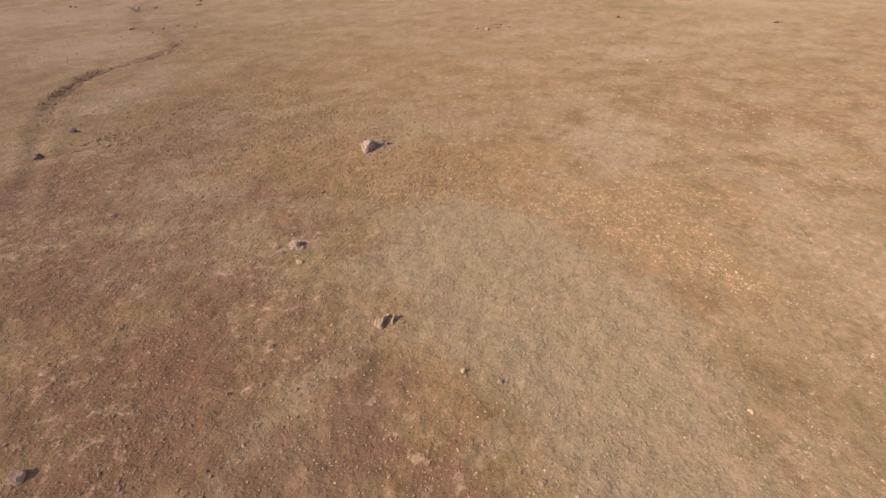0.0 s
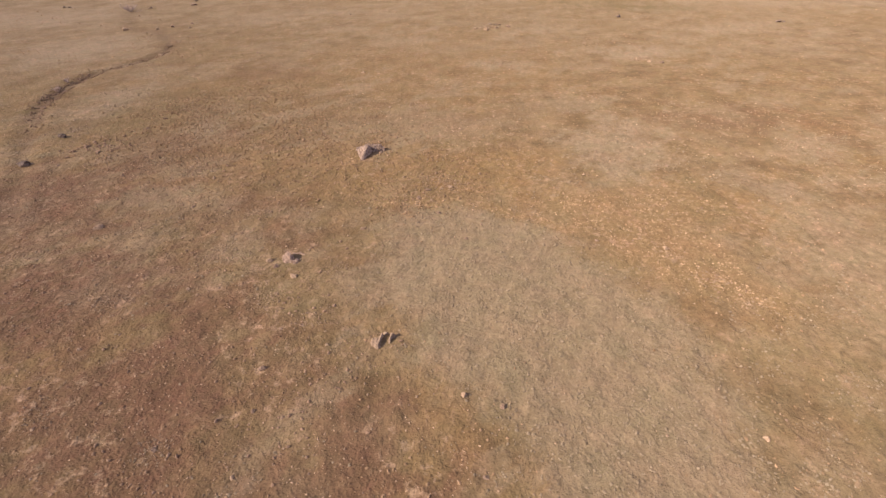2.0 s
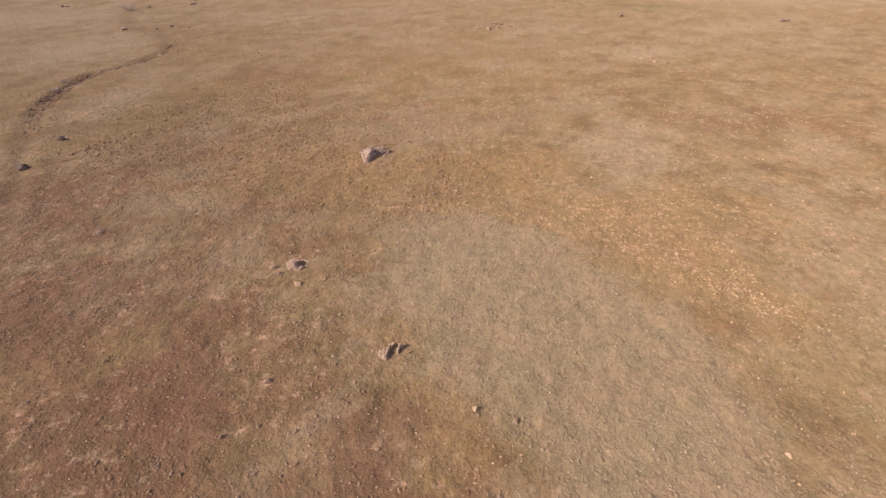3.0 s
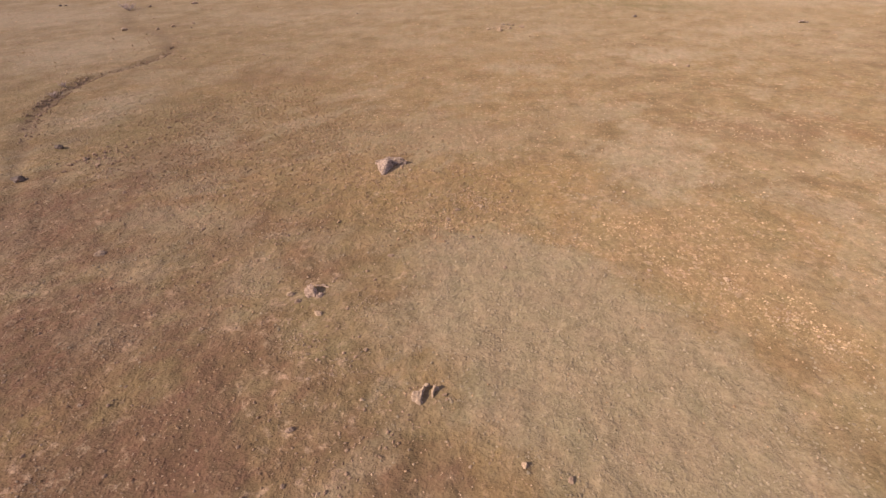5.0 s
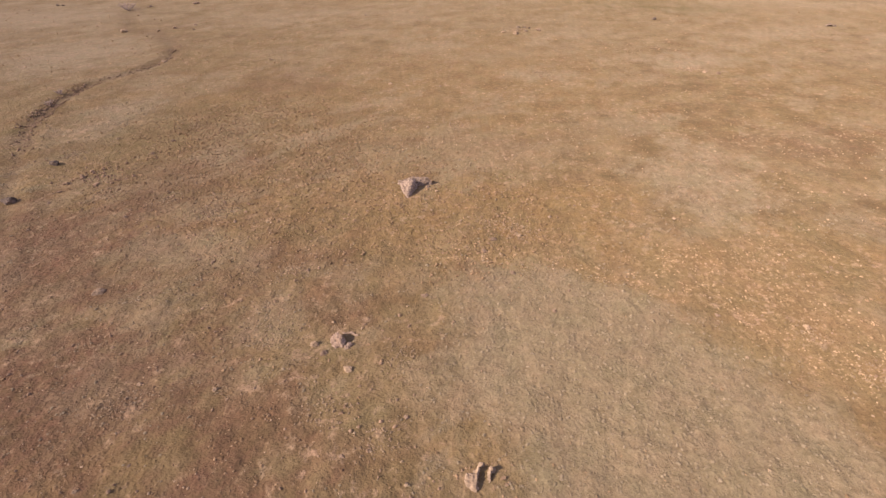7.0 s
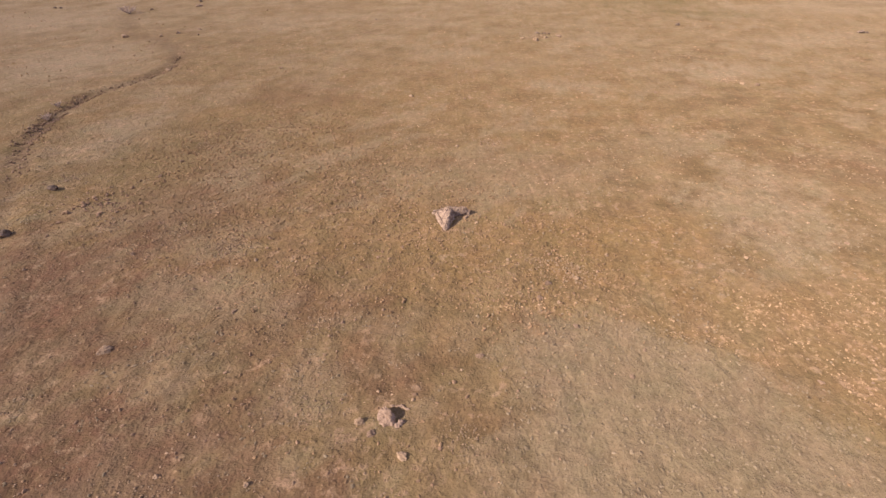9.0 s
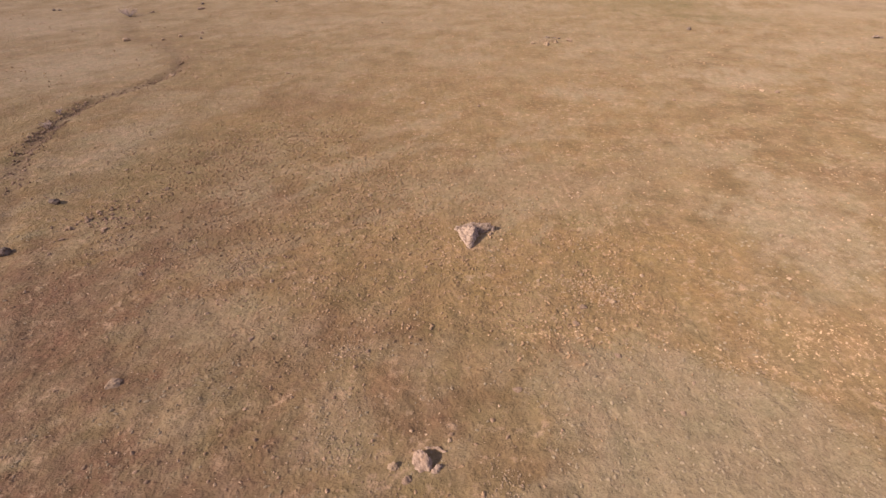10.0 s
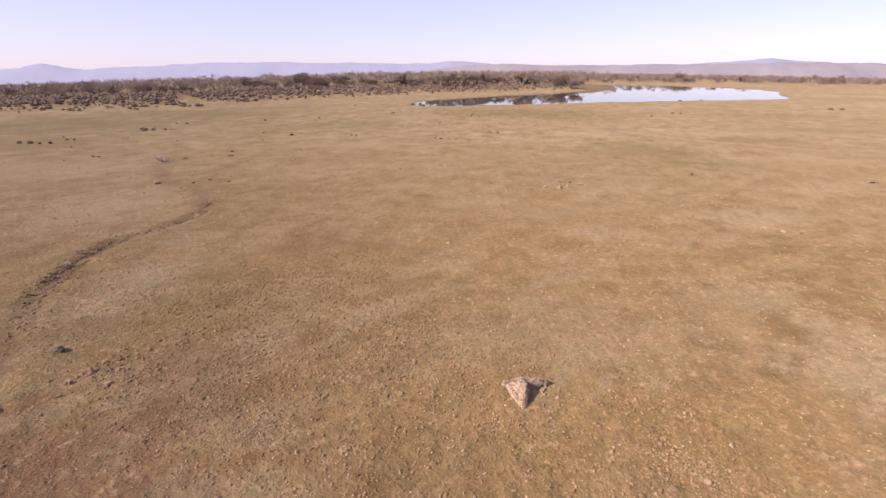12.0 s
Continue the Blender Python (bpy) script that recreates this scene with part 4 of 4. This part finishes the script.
for x, y, s, count in HEAPS + HEAPS_B + STRAY:
    for k in range(count):
        ob = new("dark_rock", BASALT_KINDS[rng.randrange(7)])
        px, py, g = x + rng.gauss(0, 1.6) * s * (count > 1), y + rng.gauss(0, 0.9) * s * (count > 1), 0.74 * s * rng.uniform(0.6, 1.1)
        ob.matrix_world = pose(px, py, rest(px, py) + 0.3 * g, rng.uniform(-15, 15), rng.uniform(-15, 15), rng.uniform(0, 360)) @ Matrix.Diagonal((g, g * 0.85, g * 0.7, 1))
        tagged(ob, "dark basalt rock lying out on the dry plain", "rock", "dark rocks on the plain")


# ---- bare trees ----
def limb(verts, faces, a, b, ra, rb, sides=5):
    d = (b - a).normalized()
    u = d.orthogonal().normalized()
    w = d.cross(u)
    k = len(verts)
    for p, r in ((a, ra), (b, rb)):
        for i in range(sides):
            t = 2 * math.pi * i / sides
            verts.append(tuple(p + (u * math.cos(t) + w * math.sin(t)) * r))
    for i in range(sides):
        j = (i + 1) % sides
        faces.append((k + i, k + j, k + sides + j, k + sides + i))


def bare_tree_meshes(seed, tall, spread):
    rng = random.Random(seed)
    wood_v, wood_f, twig_v, twig_f = [], [], [], []

    def grow(p, d, length, r, level):
        q = p + d * length
        if level < 3:
            limb(wood_v, wood_f, p, q, r, r * 0.65, 5 if level < 2 else 4)
        else:
            w = Vector((rng.gauss(0, 1), rng.gauss(0, 1), rng.gauss(0, 1))).normalized() * 0.03
            k = len(twig_v)
            twig_v.extend([tuple(p - w), tuple(p + w), tuple(q)])
            twig_f.append((k, k + 1, k + 2))
            w2 = w.cross(d).normalized() * 0.03
            twig_v.extend([tuple(p - w2), tuple(p + w2), tuple(q)])
            twig_f.append((k + 3, k + 4, k + 5))
        if level == 4:
            return
        for _ in range((0, 5, 5, 5, 0)[level] if level else 4):
            e = (d + Vector((rng.gauss(0, 0.6), rng.gauss(0, 0.6), rng.gauss(0.12, 0.4)))).normalized()
            grow(p + d * length * rng.uniform(0.55, 1.0), e, length * rng.uniform(0.55, 0.8), r * 0.55, level + 1)

    for s in range(rng.choice((2, 3, 4))):
        t = rng.uniform(0, 6.28)
        d = Vector((math.cos(t) * spread, math.sin(t) * spread, 1)).normalized()
        grow(Vector((math.cos(t) * 0.12, math.sin(t) * 0.12, -0.1)), d, tall * 0.34, 0.035 * tall, 0)
    return mesh_from("trunk", wood_v, wood_f, BARK), mesh_from("crown", twig_v, twig_f, TWIG)


TREES = []
for k in range(6):
    tall = (5.4, 4.6, 3.8, 6.2, 3.2, 5.0)[k]
    trunk, crown = bare_tree_meshes(300 + k, tall, (0.6, 0.8, 1.0, 0.5, 1.1, 0.7)[k])
    root = new("bare_tree")
    tagged(root, "leafless grey-brown thorn tree beyond the stony ridge", "tree", "bare trees")
    part("trunk", trunk, root)
    part("crown", crown, root, "dense bare twigs")
    TREES.append(root)


def tree_places():
    rng = random.Random(21)
    out = []
    for k in range(190):  # behind the ridge
        t = rng.random()
        x = -190 + 225 * t
        base = np.interp(x, [p[0] for p in RIDGE], [p[1] for p in RIDGE])
        out.append((x, base + 5 + 75 * rng.random() ** 1.5, rng.uniform(0.7, 1.15)))
    for k in range(60):  # on the ridge and the spit
        x = rng.uniform(-66, 27)
        base = np.interp(x, [p[0] for p in RIDGE], [p[1] for p in RIDGE])
        out.append((x, base + rng.uniform(-6, 6), rng.uniform(0.35, 0.75)))
    for k in range(80):  # far shore
        x = rng.uniform(25, 330)
        out.append((x, 205 + 55 * rng.random() - 0.1 * max(0, x - 60), rng.uniform(0.55, 1.05)))
    for k in range(45):  # above the lake's western arm
        x = rng.uniform(-24, 27)
        base = np.interp(x, [p[0] for p in RIDGE], [p[1] for p in RIDGE])
        out.append((x, base + rng.uniform(-8, 3), rng.uniform(0.45, 0.8)))
    for k in range(12):  # the spit
        out.append((rng.uniform(15, 26), rng.uniform(138, 150), rng.uniform(0.5, 0.8)))
    return [p for p in out if poly_distance(np.array([p[0]]), np.array([p[1]]), LAKE)[0] > 2]


rng = random.Random(22)
for k, (x, y, s) in enumerate(tree_places()):
    m = pose(x, y, rest(x, y), 0, 0, rng.uniform(0, 360))
    if k < 6:
        ob = TREES[k]
        ob.matrix_world = m
    else:
        ob = copy_thing(TREES[rng.randrange(6)], m)
    s *= 0.72 if x < -45 else 0.9
    ob.scale = (s * rng.uniform(0.95, 1.4), s * rng.uniform(0.95, 1.4), s)


def build_far_wood():
    """The thorn scrub beyond, too many to count: tapering twig sprays."""
    rng = np.random.default_rng(33)
    n, per = 4400, 120
    x = -460 + 960 * rng.random(n)
    y = 172 + 320 * rng.random(n) ** 1.3 + np.where(x > 20, 48, 0)
    tall = rng.uniform(2.4, 5.6, n) * np.where(x > 60, 0.65, 1.0)
    o = np.stack([x, y, height(x, y)], 1)[:, None, :]
    a = rng.uniform(0, 2 * np.pi, (n, per))
    up = rng.random((n, per)) ** 0.8
    r = np.sqrt(rng.random((n, per))) * tall[:, None] * 0.62 * np.sqrt(np.clip(1.05 - (2 * up - 0.9) ** 2, 0.1, 1))
    foot = np.stack([np.cos(a) * r, np.sin(a) * r, tall[:, None] * (0.08 + 0.8 * up)], 2)
    way = foot * np.array([1, 1, 0.5]) / tall[:, None, None] + rng.normal(0, 0.35, (n, per, 3)) + np.array([0, 0, 0.3])
    top = foot + way * rng.uniform(0.5, 1.1, (n, per, 1))
    w = rng.normal(0, 0.075, (n, per, 3))
    verts = np.stack([o + foot - w, o + foot + w, o + top], 2).reshape(-1, 3).tolist()
    faces = np.arange(n * per * 3).reshape(-1, 3).tolist()
    return tagged(new("far_wood", mesh_from("far_wood", verts, faces, TWIG)), "distant belt of bare brown thorn scrub", "scrub", kind="stuff")


build_far_wood()


# ---- dead weeds ----
def dead_weed(x, y, tall, spread, count, seed):
    """A dead thistle or small bush: bent bare stems with side twigs."""
    rng = random.Random(seed)
    root = new("dead_weed")
    root.location = (x, y, rest(x, y))
    for group, number, thick in (("stems", count, 0.012), ("twigs", count * 4, 0.006)):
        verts, faces = [], []
        for _ in range(number):
            t, lean = rng.uniform(0, 6.283), rng.random() ** 0.5 * spread
            tip = Vector((math.cos(t) * lean, math.sin(t) * lean, tall * rng.uniform(0.55, 1.0)))
            if group == "stems":
                a = Vector((rng.gauss(0, 0.03), rng.gauss(0, 0.03), -0.03))
                m = a.lerp(tip, 0.5) + Vector((rng.gauss(0, 0.06), rng.gauss(0, 0.06), 0.04)) * tall
            else:
                a = tip * rng.uniform(0.3, 0.7)
                tip = a + Vector((rng.gauss(0, 0.3), rng.gauss(0, 0.3), rng.uniform(0.05, 0.35))) * tall
                m = a.lerp(tip, 0.5) + Vector((0, 0, 0.02))
            limb(verts, faces, a, m, thick, thick * 0.8, 4)
            limb(verts, faces, m, tip, thick * 0.8, thick * 0.3, 4)
        tagged(part(group, mesh_from(group, verts, faces, BARK), root), kind="stuff")
    return tagged(root, "dry leafless weed standing on the worn trail", "weed", "dead weeds")


dead_weed(-21.0, 30.0, 0.4, 0.6, 14, 1)
dead_weed(-21.6, 30.6, 0.4, 0.5, 9, 2)
dead_weed(-13.75, 15.1, 0.22, 0.2, 6, 3)
dead_weed(-14.1, 16.0, 0.18, 0.16, 5, 4)
dead_weed(-30.5, 39.6, 0.3, 0.6, 9, 5)
